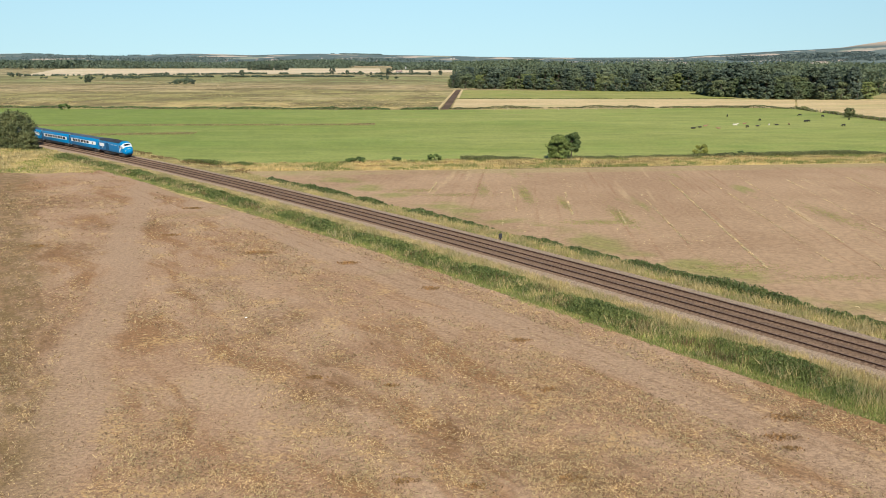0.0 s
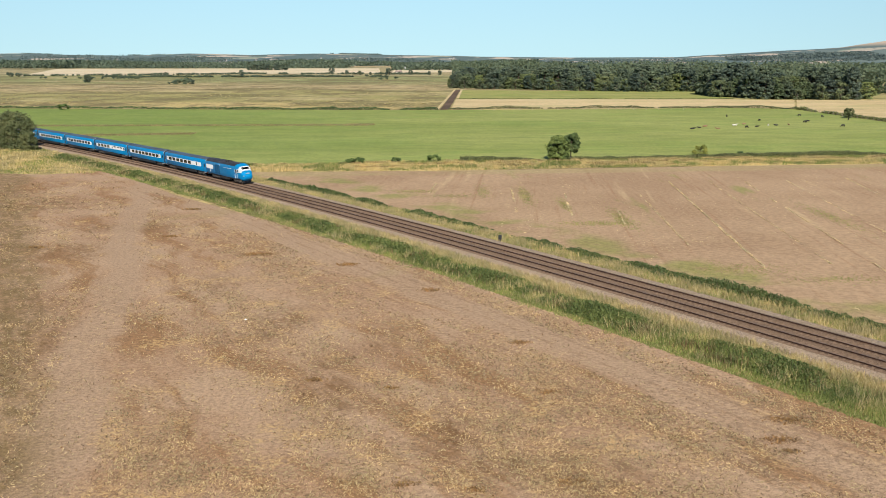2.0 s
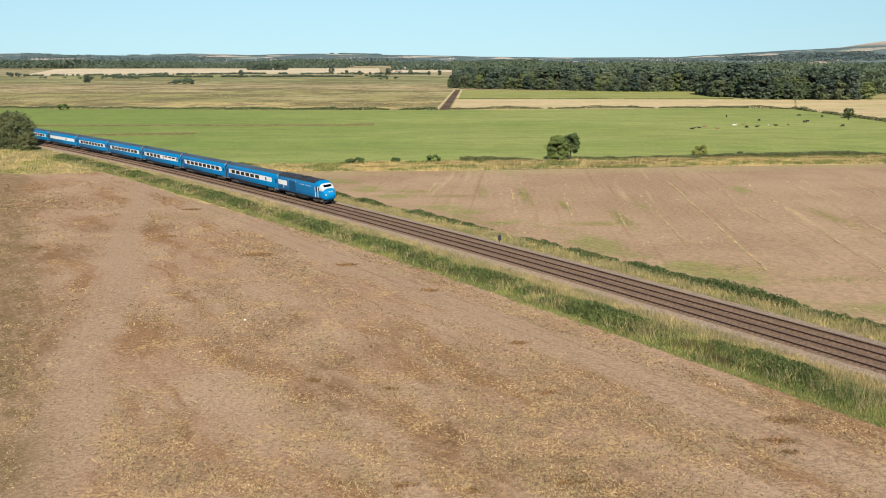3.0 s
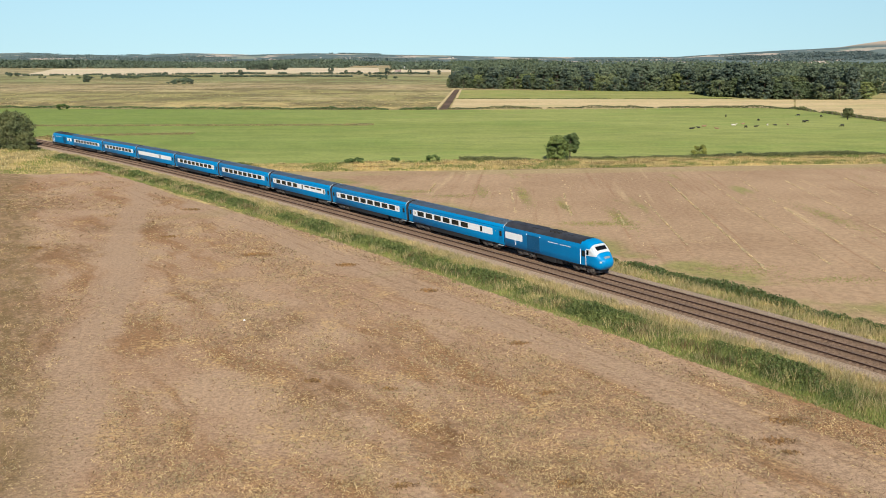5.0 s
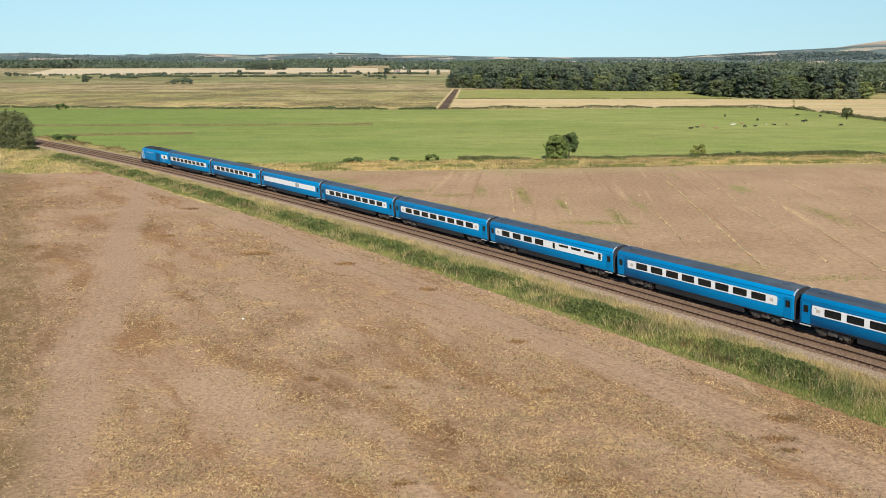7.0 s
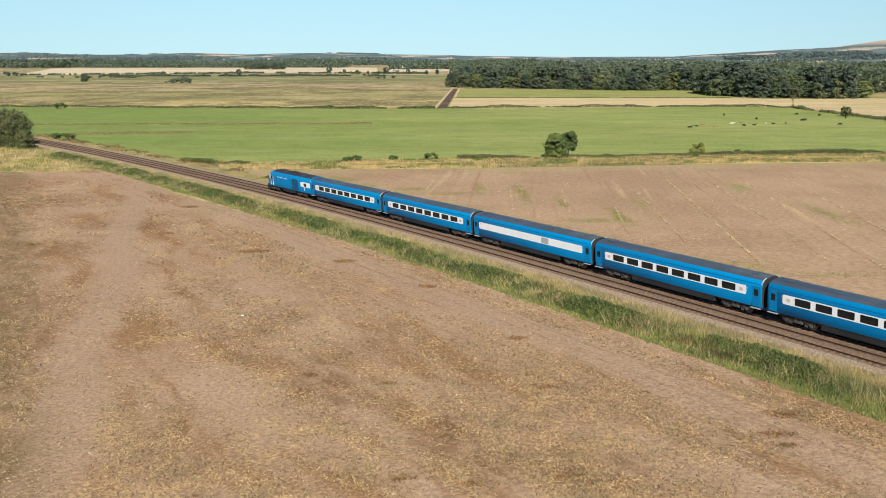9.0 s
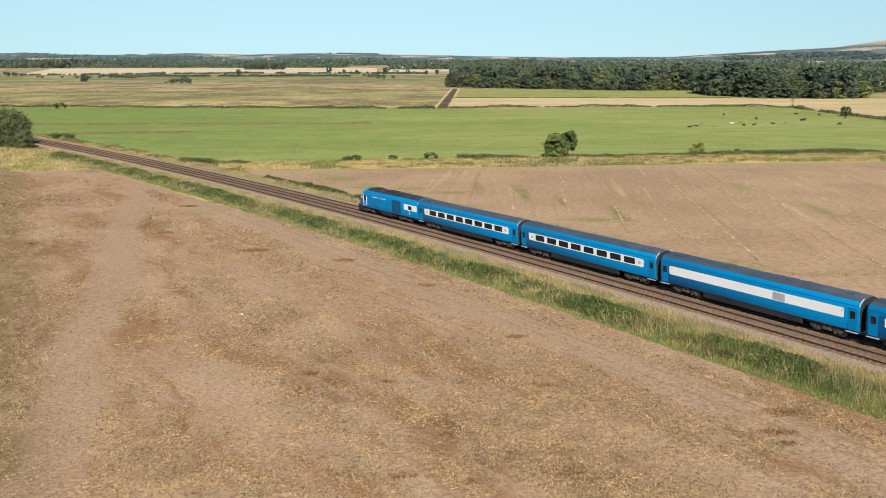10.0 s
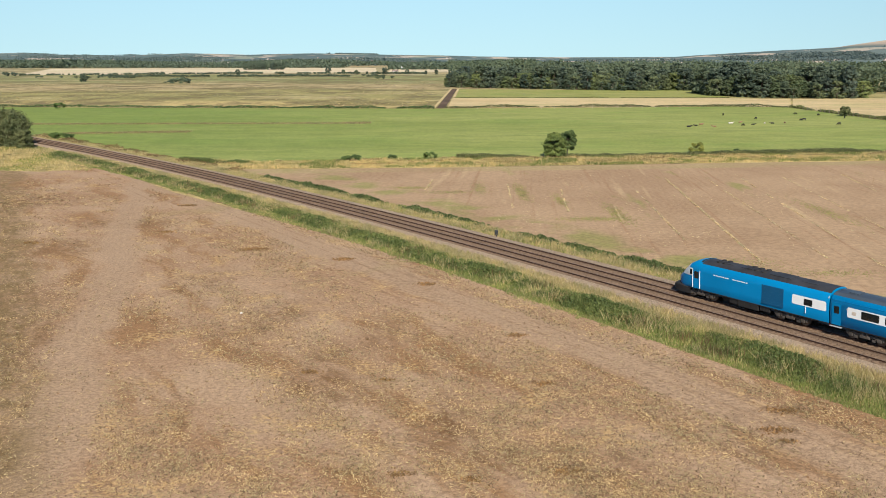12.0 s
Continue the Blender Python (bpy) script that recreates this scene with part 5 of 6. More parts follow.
def tree(name, tall, wide, leaf, lumps, per, low, seed, mat, label, cat="tree", group="", conifer=False):
    trunk, quads = tree_meshes(tall, wide, leaf, lumps, per, low, seed, conifer)
    thing = tagged(empty(name), label, cat, group)
    part("trunk", trunk, None, thing)
    part("crown", cloud_mesh("crown", quads, mat), None, thing)
    return thing


def stand(ob, x, y, turn=0.0, size=1.0, first=False):
    m = pose(x, y, height(x, y) - 0.05, 0, 0, turn) @ Matrix.Scale(size, 4)
    if first:
        ob.matrix_basis = m
        return ob
    return copy_thing(ob, m)


def lone_trees():
    stand(tree("tree", 6.1, 3.1, 0.21, 110, 110, 0.05, 11, M_LEAF_LONE, "round-headed green tree on the field boundary"), 28.4, 232.0, 0, 1, True)
    two = tree("tree", 6.9, 2.3, 0.2, 70, 130, 0.3, 12, M_LEAF_LONE, "leafy green tree leaning out of the boundary hedge")
    stand(two, 31.6, 232.4, 40, 1, True)
    big_tree = tree("tree", 12.0, 6.2, 0.3, 150, 90, 0.02, 13, M_LEAF_OLIVE, "broad olive-green hawthorn thicket beside the line", "tree", "thicket beside the line")
    stand(big_tree, -123.2, 268, 0, 0.92, True)
    stand(big_tree, -131.5, 271, 130, 0.95)
    stand(big_tree, -117.0, 262.5, 220, 0.48)
    stand(big_tree, -140, 275, 60, 1.05)
    shrub = tree("bush", 2.0, 1.9, 0.16, 16, 170, 0.0, 14, M_LEAF, "low green bush on the field boundary", "bush", "bushes on the boundaries")
    spots = [(-2.5, 228.1, 0.95), (-22.5, 223.9, 0.75), (-20.6, 224.2, 0.85), (-11.9, 227.2, 0.7), (77.3, 242.9, 0.55), (-188.4, 465.9, 1.6),
             (-120.4, 292.5, 1.1), (-118.0, 292.3, 1.0), (-115.8, 291.5, 0.95)]
    for i, (x, y, k) in enumerate(spots):
        stand(shrub, x, y, i * 77, k, i == 0)
    far_bush = [(-423, 1100, 2.3), (-408, 1100, 1.7), (-400, 1114, 2.0), (-388, 1114, 1.4), (-258, 903, 1.9), (-263, 903, 1.1), (-408, 1362, 1.7), (-399, 1362, 2.1), (-380, 1362, 1.7), (-354, 1340, 2.0), (-306, 1191, 1.4), (-72, 1072, 1.6), (-67, 1086, 2.0), (-562, 1225, 3.3), (-550, 1225, 3.0), (-549, 1243, 1.9), (-480, 1129, 1.4), (-475, 1129, 1.4), (-452, 1129, 1.4), (-134, 1191, 1.8), (-100, 1225, 1.9), (-56, 1114, 1.7), (-383, 1114, 1.4), (-379, 1114, 1.7), (-376, 1114, 2.0), (-372, 1114, 1.4), (-369, 1114, 1.7), (-365, 1114, 2.0), (-362, 1114, 1.4), (-358, 1114, 1.7), (-253, 903, 3.0), (-248, 903, 3.6), (-243, 903, 3.0)]
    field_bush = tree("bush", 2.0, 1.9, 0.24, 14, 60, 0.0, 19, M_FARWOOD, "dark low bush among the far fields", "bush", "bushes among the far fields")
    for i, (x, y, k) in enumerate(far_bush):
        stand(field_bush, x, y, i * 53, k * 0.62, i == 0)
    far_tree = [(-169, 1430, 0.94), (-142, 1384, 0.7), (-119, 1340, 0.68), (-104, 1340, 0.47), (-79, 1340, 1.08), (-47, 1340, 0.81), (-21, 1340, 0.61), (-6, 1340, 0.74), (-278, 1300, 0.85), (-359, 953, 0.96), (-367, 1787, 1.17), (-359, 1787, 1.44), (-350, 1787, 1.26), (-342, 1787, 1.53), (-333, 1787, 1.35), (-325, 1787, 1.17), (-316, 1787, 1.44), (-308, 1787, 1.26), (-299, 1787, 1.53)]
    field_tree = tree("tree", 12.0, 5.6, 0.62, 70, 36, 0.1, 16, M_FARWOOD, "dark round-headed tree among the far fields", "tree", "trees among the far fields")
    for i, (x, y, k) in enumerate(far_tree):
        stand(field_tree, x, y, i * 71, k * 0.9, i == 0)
    gorse = tree("bush", 2.7, 2.3, 0.17, 30, 170, 0.0, 17, M_GORSE, "yellow-green rounded bush in the boundary hedge", "bush", "bushes on the boundaries")
    stand(gorse, 66.8, 243.1, 0, 1, True)
    thorn = tree("bush", 4.2, 2.5, 0.24, 40, 120, 0.1, 18, M_LEAF_OLIVE, "brownish round thorn bush in the pasture hedge", "bush", "bushes on the boundaries")
    stand(thorn, 172, 399.5, 0, 1, True)


def hedge(name, a, b, wide, tall, n, size, mat, label, gaps=0.0, seed=0.0):
    t = rng.random(n)
    x = a[0] + (b[0] - a[0]) * t
    y = a[1] + (b[1] - a[1]) * t
    w = np.array([noise.noise((p * 0.06, q * 0.06, seed)) + 0.5 * noise.noise((p * 0.3, q * 0.3, seed + 5)) for p, q in zip(x, y)])
    top = tall * (0.8 + 0.9 * w)
    ok = (top > 0.15) & (w > gaps - 0.6)
    d = np.array([-(b[1] - a[1]), b[0] - a[0]]) / math.hypot(b[0] - a[0], b[1] - a[1])
    off = rng.normal(0, 0.45, n) * wide
    x, y = x + d[0] * off, y + d[1] * off
    z = np.array([height(p, q) for p, q in zip(x, y)]) + top * rng.random(n) ** 0.6
    p = np.stack([x, y, z], 1)[ok]
    return stuff(name, leaf_quads(p, facing(len(p), 1.0), size), mat, label, "hedge")


def hedges():
    hedge("hedge", (3.9, 229.6), (115.6, 241.9), 2.0, 0.9, 22000, 0.16, M_LEAF_OLIVE, "low dark hedge along the pasture", 0.1, 1.0)
    hedge("hedge", (115.6, 241.9), (186.4, 244.3), 1.8, 0.85, 10000, 0.16, M_LEAF_OLIVE, "low olive hedge along the pasture", 0.1, 2.0)
    hedge("hedge", (-25.5, 223.9), (11.7, 230), 1.2, 0.55, 2500, 0.15, M_LEAF_OLIVE, "sparse low hedge along the pasture", 0.4, 3.0)
    hedge("hedge", (-471.5, 511.8), (-108.4, 468.5), 1.6, 1.25, 14000, 0.28, M_LEAF_DEEP, "dark low hedge between pasture and rough grass", 0.0, 4.0)
    hedge("hedge", (-108.4, 468.5), (-2.9, 464.2), 1.6, 1.25, 6000, 0.28, M_LEAF_DEEP, "dark low hedge between pasture and rough grass", 0.0, 5.0)
    hedge("hedge", (1.9, 471.7), (148.8, 483.2), 1.3, 1.1, 6000, 0.3, M_LEAF_OLIVE, "thin olive hedge along the hay strip", 0.1, 6.0)
    hedge("hedge", (148.8, 483.2), (175.9, 471.7), 1.3, 1.1, 1200, 0.3, M_LEAF_OLIVE, "thin olive hedge along the hay strip", 0.1, 6.5)
    hedge("hedge", (175.9, 471.7), (176.3, 324.1), 1.3, 1.4, 6000, 0.3, M_LEAF_OLIVE, "rough hedge beside the cattle pasture", 0.1, 7.0)
    hedge("hedge", (7.8, 580.9), (179.3, 582.9), 1.0, 0.6, 3000, 0.3, M_LEAF_OLIVE, "weedy line between the strips", 0.2, 8.0)
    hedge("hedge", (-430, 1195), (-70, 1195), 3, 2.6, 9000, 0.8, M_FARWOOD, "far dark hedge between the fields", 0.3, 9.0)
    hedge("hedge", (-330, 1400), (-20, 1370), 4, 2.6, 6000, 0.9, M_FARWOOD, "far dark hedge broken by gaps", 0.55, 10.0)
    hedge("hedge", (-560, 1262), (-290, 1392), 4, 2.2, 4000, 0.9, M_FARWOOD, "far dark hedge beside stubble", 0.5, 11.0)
    hedge("bramble_patch", (-63, 225.5), (-45.5, 218.5), 1.8, 1.0, 4500, 0.15, M_BRAMBLE, "low dark bramble patch at the pasture corner", 0.0, 12.0)
    # dry grass of the boundary between stubble and pasture
    n = 60000
    x = rng.uniform(-70, 190, n)
    lo = np.interp(x, [-70, -45, 2, 27, 68, 104, 190], [212, 208, 210, 213, 218, 221, 225])
    hi = np.interp(x, [-70, -50, -26, 2, 30, 76, 190], [236, 222, 225.5, 231, 231, 239, 243])
    y = lo + (hi - lo) * rng.random(n)
    ok = x * ACROSS.x + y * ACROSS.y - OFFSET > 2.5
    p = np.stack([x, y, [height(a, b) for a, b in zip(x, y)]], 1)[ok]
    w = np.array([noise.noise((a * 0.09, b * 0.15, 7.0)) + 0.5 * noise.noise((a * 0.4, b * 0.4, 3.0)) for a, b in p[:, :2]])
    olive = w < -0.16
    stuff("olive_grass_boundary", blades(p[olive], 0.55, 0.18), M_BLADE, "olive-green rank grass along the field boundary", "grass")
    brown = (w > 0.22) & (p[:, 1] > 214)
    stuff("brown_docks", leaf_quads(p[brown] + np.array([0, 0, 0.35]), facing(int(brown.sum()), 1.0), 0.14), M_DOCK, "brown dock stems and seed heads along the boundary", "weeds")
    p, w = p[~olive], w[~olive]
    stuff("dry_grass_boundary", blades(p, np.clip(0.55 + 0.5 * w, 0.2, 1.0), 0.16), M_DRY, "tussocky straw-coloured grass along the field boundary", "grass")
    # tussocks of the rough pasture
    n = 6000
    y = 490 + 600 * rng.random(n) ** 1.5
    x = -rng.random(n) * 0.5 * y - 5
    p = np.stack([x, y, [height(a, b) for a, b in zip(x, y)]], 1)
    w = np.array([noise.noise((a * 0.01, b * 0.03, 2.0)) for a, b in zip(x, y)])
    stuff("tussocks", blades(p[w > 0.05], 0.3, 1.2, 1.4), M_DRY, "straw-coloured tussocks in the rough pasture", "grass")


def wood():
    """The wood beyond the pasture: single trees in several rows."""
    kinds = [tree("tree", 22, 6.8, 0.86, 110, 24, 0.03, 21, M_WOOD_MID, "tall dense broadleaf tree of the wood", "tree", "trees of the wood"),
             tree("tree", 23, 6.4, 0.86, 110, 24, 0.03, 22, M_LEAF_WOOD, "tall olive-green broadleaf tree of the wood", "tree", "trees of the wood"),
             tree("tree", 24, 6.6, 0.86, 110, 24, 0.02, 23, M_WOOD_DEEP, "tall deep green tree of the wood", "tree", "trees of the wood"),
             tree("tree", 24, 5.2, 0.74, 130, 24, 0.03, 24, M_WOOD_DEEP, "pointed dark conifer of the wood", "tree", "trees of the wood", True)]
    skirt = tree("tree", 9.0, 4.4, 0.55, 26, 34, 0.0, 25, M_WOOD_MID, "small olive-green tree at the edge of the wood", "tree", "trees of the wood")
    stand(skirt, 150.0, 706.0, 0, 1.0, True)
    front = [(3.9, 789), (51.2, 760.8), (93.4, 735.7), (132.7, 711.8), (196.7, 712.1), (177.5, 621.8), (196, 586), (224.4, 578.2), (262.8, 578.5)]
    used = set()
    state = random.Random(5)

    def grow(x, y, k):
        i = state.choice((0, 0, 1, 1, 2, 2, 3))
        m = pose(x, y, height(x, y) - 0.1, 0, 0, state.uniform(0, 360)) @ Matrix.Diagonal((k * state.uniform(0.9, 1.45), k * state.uniform(0.9, 1.45), k, 1))
        if i in used:
            copy_thing(kinds[i], m)
        else:
            kinds[i].matrix_basis = m
            used.add(i)

    for (ax, ay), (bx, by) in zip(front, front[1:]):
        length = math.hypot(bx - ax, by - ay)
        for back, scale, gap in ((2, 0.86, 6.5), (11, 1.0, 6.5), (24, 1.06, 7.5), (44, 1.08, 9.0)):
            steps = max(1, int(length / gap))
            for i in range(steps):
                t = (i + state.uniform(0.1, 0.9)) / steps
                x, y = ax + (bx - ax) * t, ay + (by - ay) * t + back + state.uniform(-2, 2)
                if ax > 196 and bx < 196:
                    x += back * 0.9
                scale_here = scale * (0.55 + 0.45 * min(1.0, max(0.0, x) / 45))
                grow(x, y, scale_here * state.choice((0.78, 0.85, 0.92, 0.97, 1.0, 1.05, 1.14)) * state.uniform(0.95, 1.05) * (1 + 0.2 * noise.noise((x * 0.03, y * 0.03, 2.0))) * (1.06 if x > 176 else 1.0))
        for i in range(int(length / 11)):
            t = (i + state.uniform(0.1, 0.9)) / max(1, int(length / 11))
            k = state.choice((0.45, 0.6, 0.75, 0.95, 1.2))
            copy_thing(skirt, pose(ax + (bx - ax) * t, ay + (by - ay) * t - 3 + state.uniform(-1, 1), height(ax, ay) - 0.1, 0, 0, state.uniform(0, 360)) @ Matrix.Diagonal((k * 1.2, k * 1.2, k, 1)))
    copy_thing(kinds[2], pose(251, 580, -1.8, 0, 0, 40) @ Matrix.Diagonal((0.85, 0.85, 1.16, 1)))
    copy_thing(kinds[3], pose(255, 583, -1.8) @ Matrix.Scale(1.2, 4))
    for i in range(22):
        grow(276 + state.uniform(0, 75), 640 + state.uniform(0, 130), state.uniform(0.6, 0.95))
    n = 34000                                                  # the wood's closed canopy behind
    y = 625 + 800 * rng.random(n) ** 1.3
    x = 10 + rng.random(n) * (0.47 * y - 10)
    inside = (x > 198) | (y > 803 - 0.45 * x)
    x, y = x[inside], y[inside]
    n = len(x)
    z = 7 + 8 * rng.random(n) + 7 * np.array([noise.noise((a * 0.035, b * 0.02, 0.7)) for a, b in zip(x, y)])
    stuff("woodland_canopy", leaf_quads(np.stack([x, y, z], 1), facing(n, 1.0), 1.5), M_WOOD_MID, "closed canopy of the wood behind its edge", "woodland")


def far_woods():
    """Belts of trees far off, up to the hills."""
    out, hazy = [], []
    belts = [(2560, -0.49, 0.02, 13, 7000, 0.15), (2650, -0.49, 0.10, 15, 12000, -0.1), (3000, -0.49, 0.4, 16, 12000, -0.05), (3400, -0.49, 0.2, 12, 7000, 0.15), (3300, 0.3, 0.5, 12, 9000, -0.05), (3000, 0.36, 0.5, 11, 5000, 0.0), (4600, -0.49, 0.0, 5, 7000, 0.2), (2480, -0.49, -0.36, 15, 6000, -0.3), (2520, -0.49, -0.33, 15, 6000, -0.2), (1900, -0.08, 0.02, 13, 4000, 0.0), (2120, -0.50, -0.385, 15, 5000, -0.3), (2180, -0.385, -0.10, 7, 6000, -0.05)]
    for k, (r, a0, a1, tall, n, gap) in enumerate(belts):
        t = rng.uniform(a0, a1, n)
        y = r + np.clip(rng.normal(0, 60, n), -95, 150)
        x = t * r
        w = np.array([noise.noise((p * 0.004, k * 3.1, 0.5)) + 0.4 * noise.noise((p * 0.03, k * 1.7, 0.9)) for p in x])
        ok = w > gap - 0.15
        z = np.array([land(p, q) for p, q in zip(x, y)]) + tall * np.clip(0.8 + 0.7 * w, 0.2, 1.3) * rng.random(n) ** 0.7
        p = np.stack([x, y, z - 1], 1)[ok]
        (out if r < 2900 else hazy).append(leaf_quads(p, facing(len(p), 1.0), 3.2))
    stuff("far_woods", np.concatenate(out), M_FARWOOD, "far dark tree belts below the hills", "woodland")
    stuff("hill_woods", np.concatenate(hazy), M_HAZEWOOD, "tree belts on the far slopes, leaves tinted pale for haze", "woodland")


# ---- cattle, fences, buildings ----
def cow_shape(bm, lying):
    """Body, neck and head of a small cow along +x."""
    h = 0.35 if lying else 0.95
    for x, z, rx, rz, rr in ((-0.55, h, 0.5, 0.36, 0.33), (0.0, h - 0.02, 0.6, 0.40, 0.36), (0.55, h + 0.03, 0.45, 0.38, 0.32)):
        bmesh.ops.create_uvsphere(bm, u_segments=12, v_segments=8, radius=1, matrix=Matrix.Translation((x, 0, z)) @ Matrix.Diagonal((rx, rr, rz, 1)))
    return h


def cow(mat, label, lying=False, grazing=True):
    thing = tagged(empty("cow"), label, "cow", "cattle in the pasture")
    bm = bmesh.new()
    h = cow_shape(bm, lying)
    part("body", bm, mat, thing, "", True)
    bm = bmesh.new()
    head = Vector((1.55, 0, 0.3)) if grazing and not lying else Vector((1.45, 0, h + 0.45))
    tube(bm, (0.8, 0, h + 0.12), head, 0.22, 0.14, 10)
    part("neck", bm, mat, thing)
    bm = bmesh.new()
    bmesh.ops.create_uvsphere(bm, u_segments=10, v_segments=8, radius=1, matrix=Matrix.Translation(head + Vector((0.12, 0, -0.05))) @ Matrix.Diagonal((0.28, 0.14, 0.15, 1)))
    for s in (-1, 1):
        box(bm, head.x - 0.06, head.x + 0.02, s * 0.12, s * 0.27, head.z + 0.02, head.z + 0.08)
    part("head", bm, mat, thing, "", True)
    for x in (-0.7, 0.62):
        for y in (-0.2, 0.2):
            bm = bmesh.new()
            if lying:
                tube(bm, (x, y * 1.6, 0.08), (x + 0.4, y * 1.9, 0.07), 0.08, 0.06, 8)
            else:
                tube(bm, (x, y, 0), (x, y, 0.85), 0.07, 0.12, 8)
            part("leg", bm, mat, thing)
    bm = bmesh.new()
    tube(bm, (-1.0, 0, h + 0.15), (-1.1, 0, max(0.12, h - 0.55)), 0.035, 0.02, 6)
    part("tail", bm, mat, thing)
    return thing


def cattle():
    black = cow(M_HIDE, "black cow grazing in the green pasture")
    black_lying = cow(M_HIDE, "black cow lying in the green pasture", True)
    tan = cow(M_HIDE_TAN, "tan calf lying in the green pasture", True)
    white = cow(M_HIDE_WHITE, "white cow lying in the green pasture", True)
    herd = [(black_lying, 89, 335.8, 10), (black_lying, 93.1, 341.7, 200), (tan, 96.6, 347.6, 20), (tan, 98.2, 335.8, 170), (black, 122.2, 406.2, 75), (white, 109.4, 353.5, 0), (tan, 114.8, 359.4, 15), (black, 110, 341, 35), (black_lying, 115.6, 346.6, 5),
            (black, 127.5, 379.5, 100), (white, 122, 353, 60), (black_lying, 124.9, 352.7, 180), (black, 155.6, 411.6, 170), (black, 144.1, 371.8, 185), (black, 141.8, 369.1, 20), (black, 162.1, 403.1, 30), (black, 147.1, 345.7, 190), (black, 165.4, 384.1, 60), (tan, 130.6, 355.5, 90)]
    seen = set()
    for ob, x, y, turn in herd:
        stand(ob, x, y, turn, 0.82, ob not in seen).location.z += 0.1
        seen.add(ob)


def post(tall, mat, label, thick=0.09):
    bm = bmesh.new()
    box(bm, -thick, thick, -thick, thick, -0.3, tall, 0.02)
    bmesh.ops.create_cone(bm, cap_ends=True, segments=4, radius1=thick * 1.25, radius2=0.01, depth=0.1, matrix=Matrix.Translation((0, 0, tall + 0.04)) @ Matrix.Rotation(math.pi / 4, 4, "Z"))
    return tagged(new("fence_post", from_bm("fence_post", bm, mat)), label, "post", "fence posts")


def fences():
    p = post(1.2, M_PALEPOST, "pale timber fence post along the pasture", 0.1)
    for i in range(17):
        x = 18 + i * 6.3
        stand(p, x, 456 + x * 0.09, 0, 1.0, i == 0)
    q = post(1.3, M_POST, "grey timber fence post along the pasture")
    for i in range(16):
        stand(q, 174.6, 377 + i * 5, 0, 1.1, i == 0)
    # dark block by the far track, standing in for a stump in the grass
    bm = bmesh.new()
    tube(bm, (0, 0, -0.1), (0, 0, 0.5), 0.1, 0.09, 8)
    box(bm, -0.22, 0.22, -0.16, 0.16, 0.3, 0.95, 0.05)
    ob = tagged(new("trackside_block", from_bm("trackside_block", bm, M_BLACK)), "small dark block standing in for a stump in trackside grass", "equipment box")
    ob.matrix_basis = Matrix.Translation(line_pt(101.5, -4.2))


def gabled(name, w, d, h, roof_h, wall, tile, label, cat, windows=3):
    thing = tagged(empty(name), label, cat, "far buildings")
    bm = bmesh.new()
    box(bm, -w / 2, w / 2, -d / 2, d / 2, -0.3, h)
    part("wall", bm, wall, thing)
    bm = bmesh.new()
    e = 0.4
    a = [bm.verts.new(v) for v in ((-w / 2 - e, -d / 2 - e, h), (w / 2 + e, -d / 2 - e, h), (w / 2 + e, d / 2 + e, h), (-w / 2 - e, d / 2 + e, h), (-w / 2 - e, 0, h + roof_h), (w / 2 + e, 0, h + roof_h))]
    for f in ((0, 1, 5, 4), (2, 3, 4, 5), (1, 2, 5), (3, 0, 4), (3, 2, 1, 0)):
        bm.faces.new([a[i] for i in f])
    part("roof", bm, tile, thing)
    for i in range(windows):
        bm = bmesh.new()
        x = -w / 2 + w * (i + 0.5) / windows
        box(bm, x - 0.6, x + 0.6, -d / 2 - 0.03, -d / 2 + 0.05, h * 0.45, h * 0.45 + 1.3)
        part("window", bm, M_GLASS, thing)
    return thing


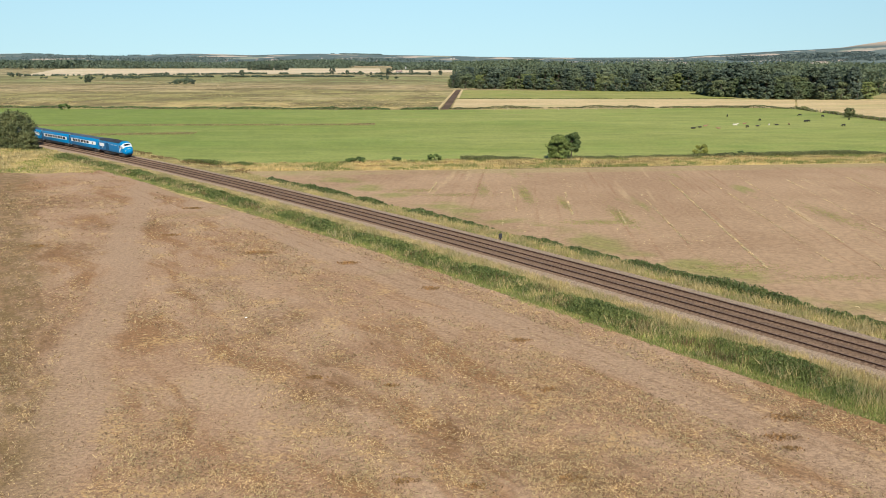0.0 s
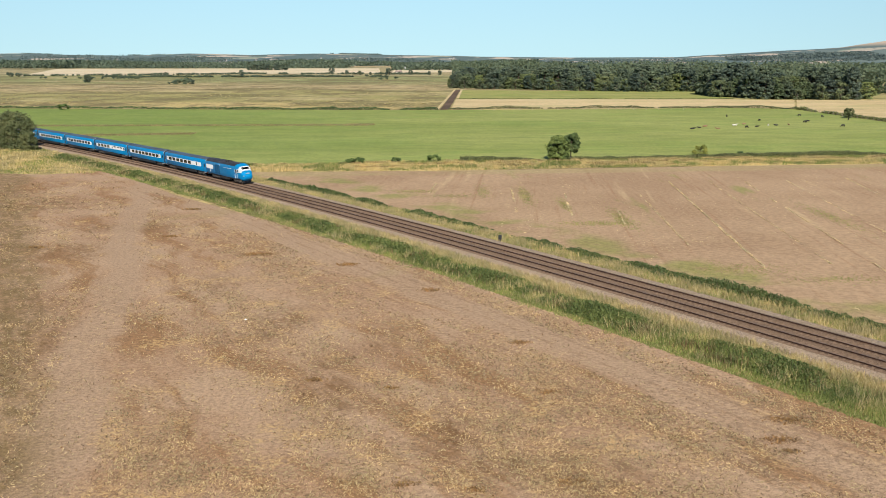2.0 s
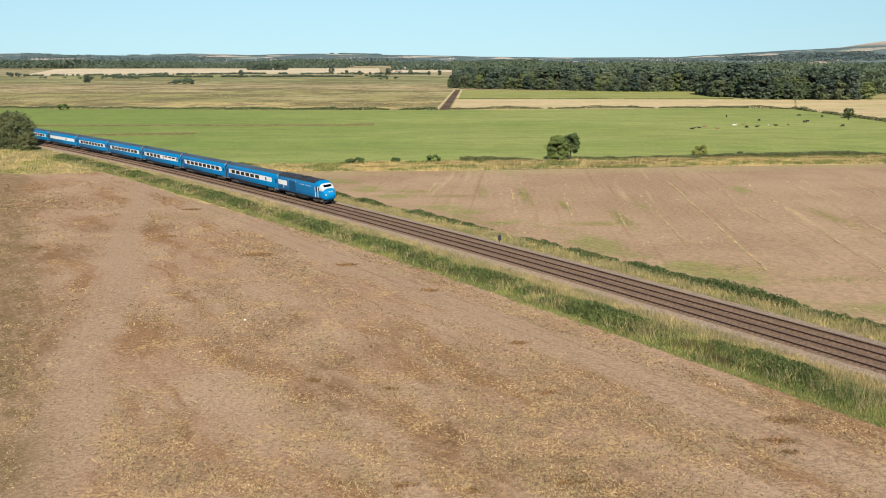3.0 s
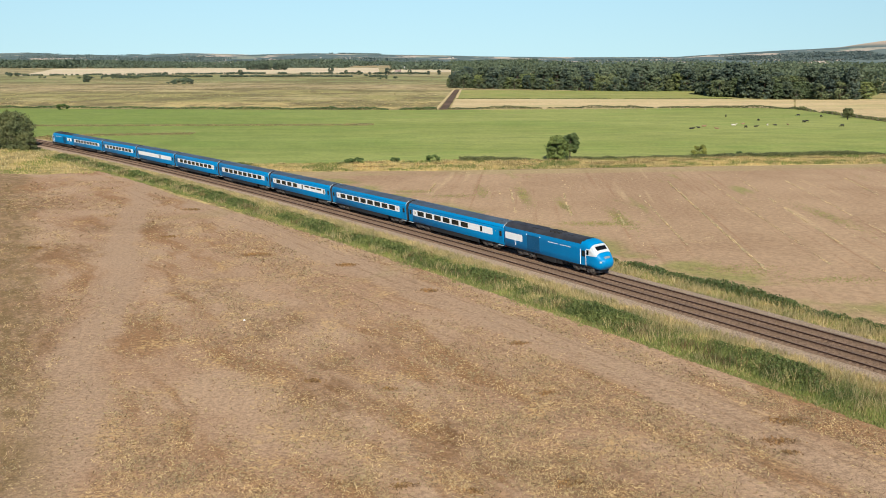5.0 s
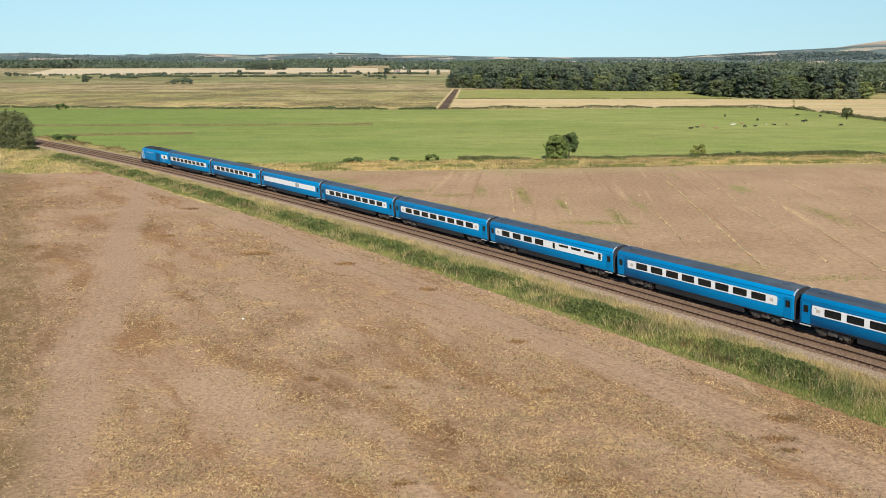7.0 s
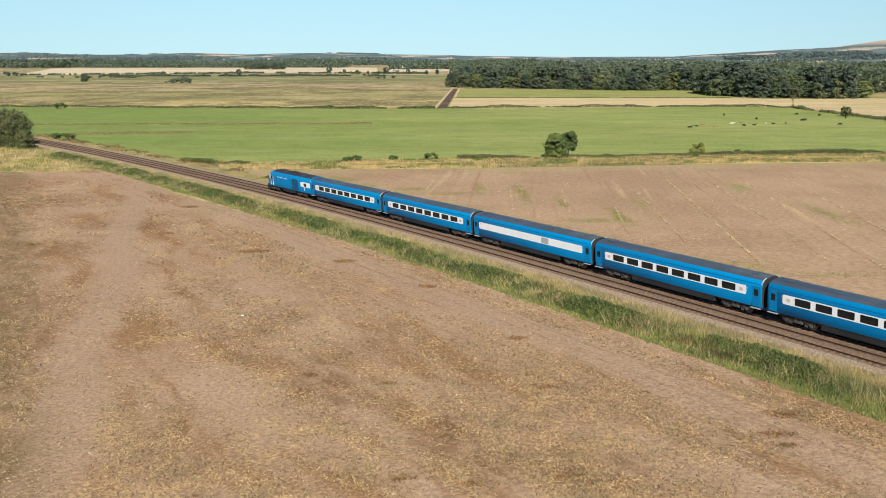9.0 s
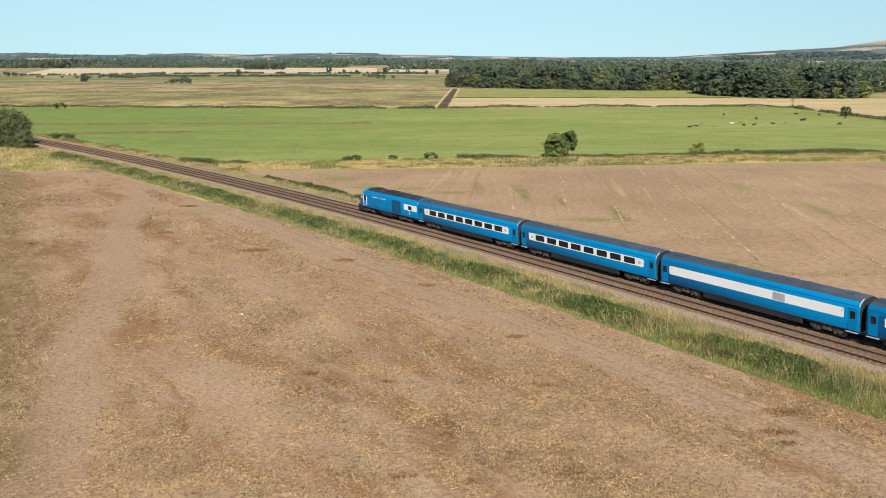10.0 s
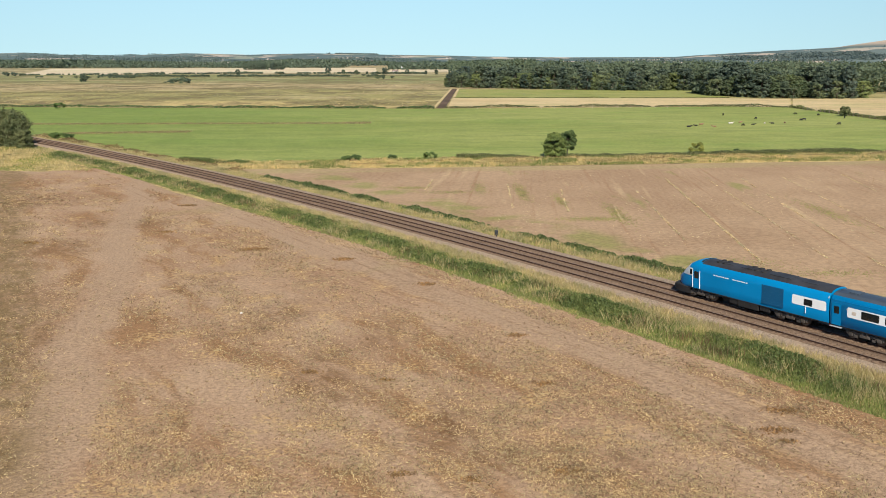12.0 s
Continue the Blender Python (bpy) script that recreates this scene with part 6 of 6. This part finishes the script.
def buildings():
    house = gabled("house", 14, 8, 5, 3.5, M_WALL, M_TILE, "far pale house with a red tiled roof", "house")
    barn = gabled("barn", 46, 20, 6, 4, M_SHED, M_SHED, "far long farm shed with a pale metal roof", "barn", 4)
    spots = [(house, -68, 1420), (house, -535, 2460), (house, -760, 2450), (house, 560, 1330)]
    first = set()
    for i, (ob, x, y) in enumerate(spots):
        stand(ob, x, y, i * 31 % 50 - 20, 0.62, ob not in first)
        first.add(ob)
    for i, (x, y) in enumerate(((-60, 1900), (30, 1880), (300, 2350), (1080, 2420), (1130, 2500), (1010, 2600), (1180, 2380))):
        stand(barn, x, y, i * 37 % 40 - 20, 0.75, i == 0)
    for i in range(60):                                        # far villages on the slopes
        side = i % 3
        x, y = (random.uniform(-1400, -500), random.uniform(3000, 3700)) if side < 1 else ((random.uniform(1330, 1600), random.uniform(2750, 3150)) if side < 2 else (random.uniform(-500, 100), random.uniform(3000, 3900)))
        copy_thing(house, pose(x, y, land(x, y) + 1, 0, 0, random.uniform(-40, 40)) @ Matrix.Scale(random.uniform(0.6, 0.95), 4))


def wheels_under(thing, spots, r):
    for x in spots:
        for y in (-1.05, 1.05):
            bm = bmesh.new()
            tube(bm, (x, y - 0.14, r), (x, y + 0.14, r), r, sides=14)
            part("wheel", bm, M_TYRE, thing, "black wheel")


def lorry():
    """An articulated lorry heading along +x."""
    thing = tagged(empty("lorry"), "red articulated lorry driving on the far road", "lorry", "traffic on the far road")
    bm = bmesh.new()
    box(bm, -12.5, 2.0, -1.25, 1.25, 1.1, 4.1, 0.06)
    part("trailer", bm, M_LORRY, thing, "red box trailer")
    bm = bmesh.new()
    box(bm, 2.6, 4.6, -1.22, 1.22, 0.7, 3.5, 0.15)
    cab_ob = part("cab", bm, M_LORRY, thing)
    bm = bmesh.new()
    box(bm, 4.58, 4.64, -1.05, 1.05, 2.0, 3.0, 0.02)
    part("windscreen", bm, M_GLASS, cab_ob, "dark windscreen")
    bm = bmesh.new()
    box(bm, -12.0, 4.2, -0.5, 0.5, 0.75, 1.1)
    part("chassis", bm, M_UNDER, thing)
    wheels_under(thing, (-11.0, -9.7, -8.4, 1.6, 3.6), 0.5)
    return thing


def van():
    thing = tagged(empty("van"), "white high-sided van driving on the far road", "van", "traffic on the far road")
    bm = bmesh.new()
    box(bm, -3.6, 1.6, -1.1, 1.1, 0.6, 3.3, 0.08)
    part("body", bm, M_WHITE, thing)
    bm = bmesh.new()
    box(bm, 1.6, 3.2, -1.0, 1.0, 0.5, 2.3, 0.25)
    cab_ob = part("cab", bm, M_WHITE, thing)
    bm = bmesh.new()
    box(bm, 2.9, 3.22, -0.9, 0.9, 1.4, 2.05, 0.03)
    part("windscreen", bm, M_GLASS, cab_ob, "dark windscreen")
    wheels_under(thing, (-2.4, 2.2), 0.38)
    return thing


red_lorry, white_van = lorry(), van()
verges()
straw_and_clods()
litter()
far_field_details()
lone_trees()
hedges()
wood()
far_woods()
cattle()
fences()
buildings()
sleepers()
motions()
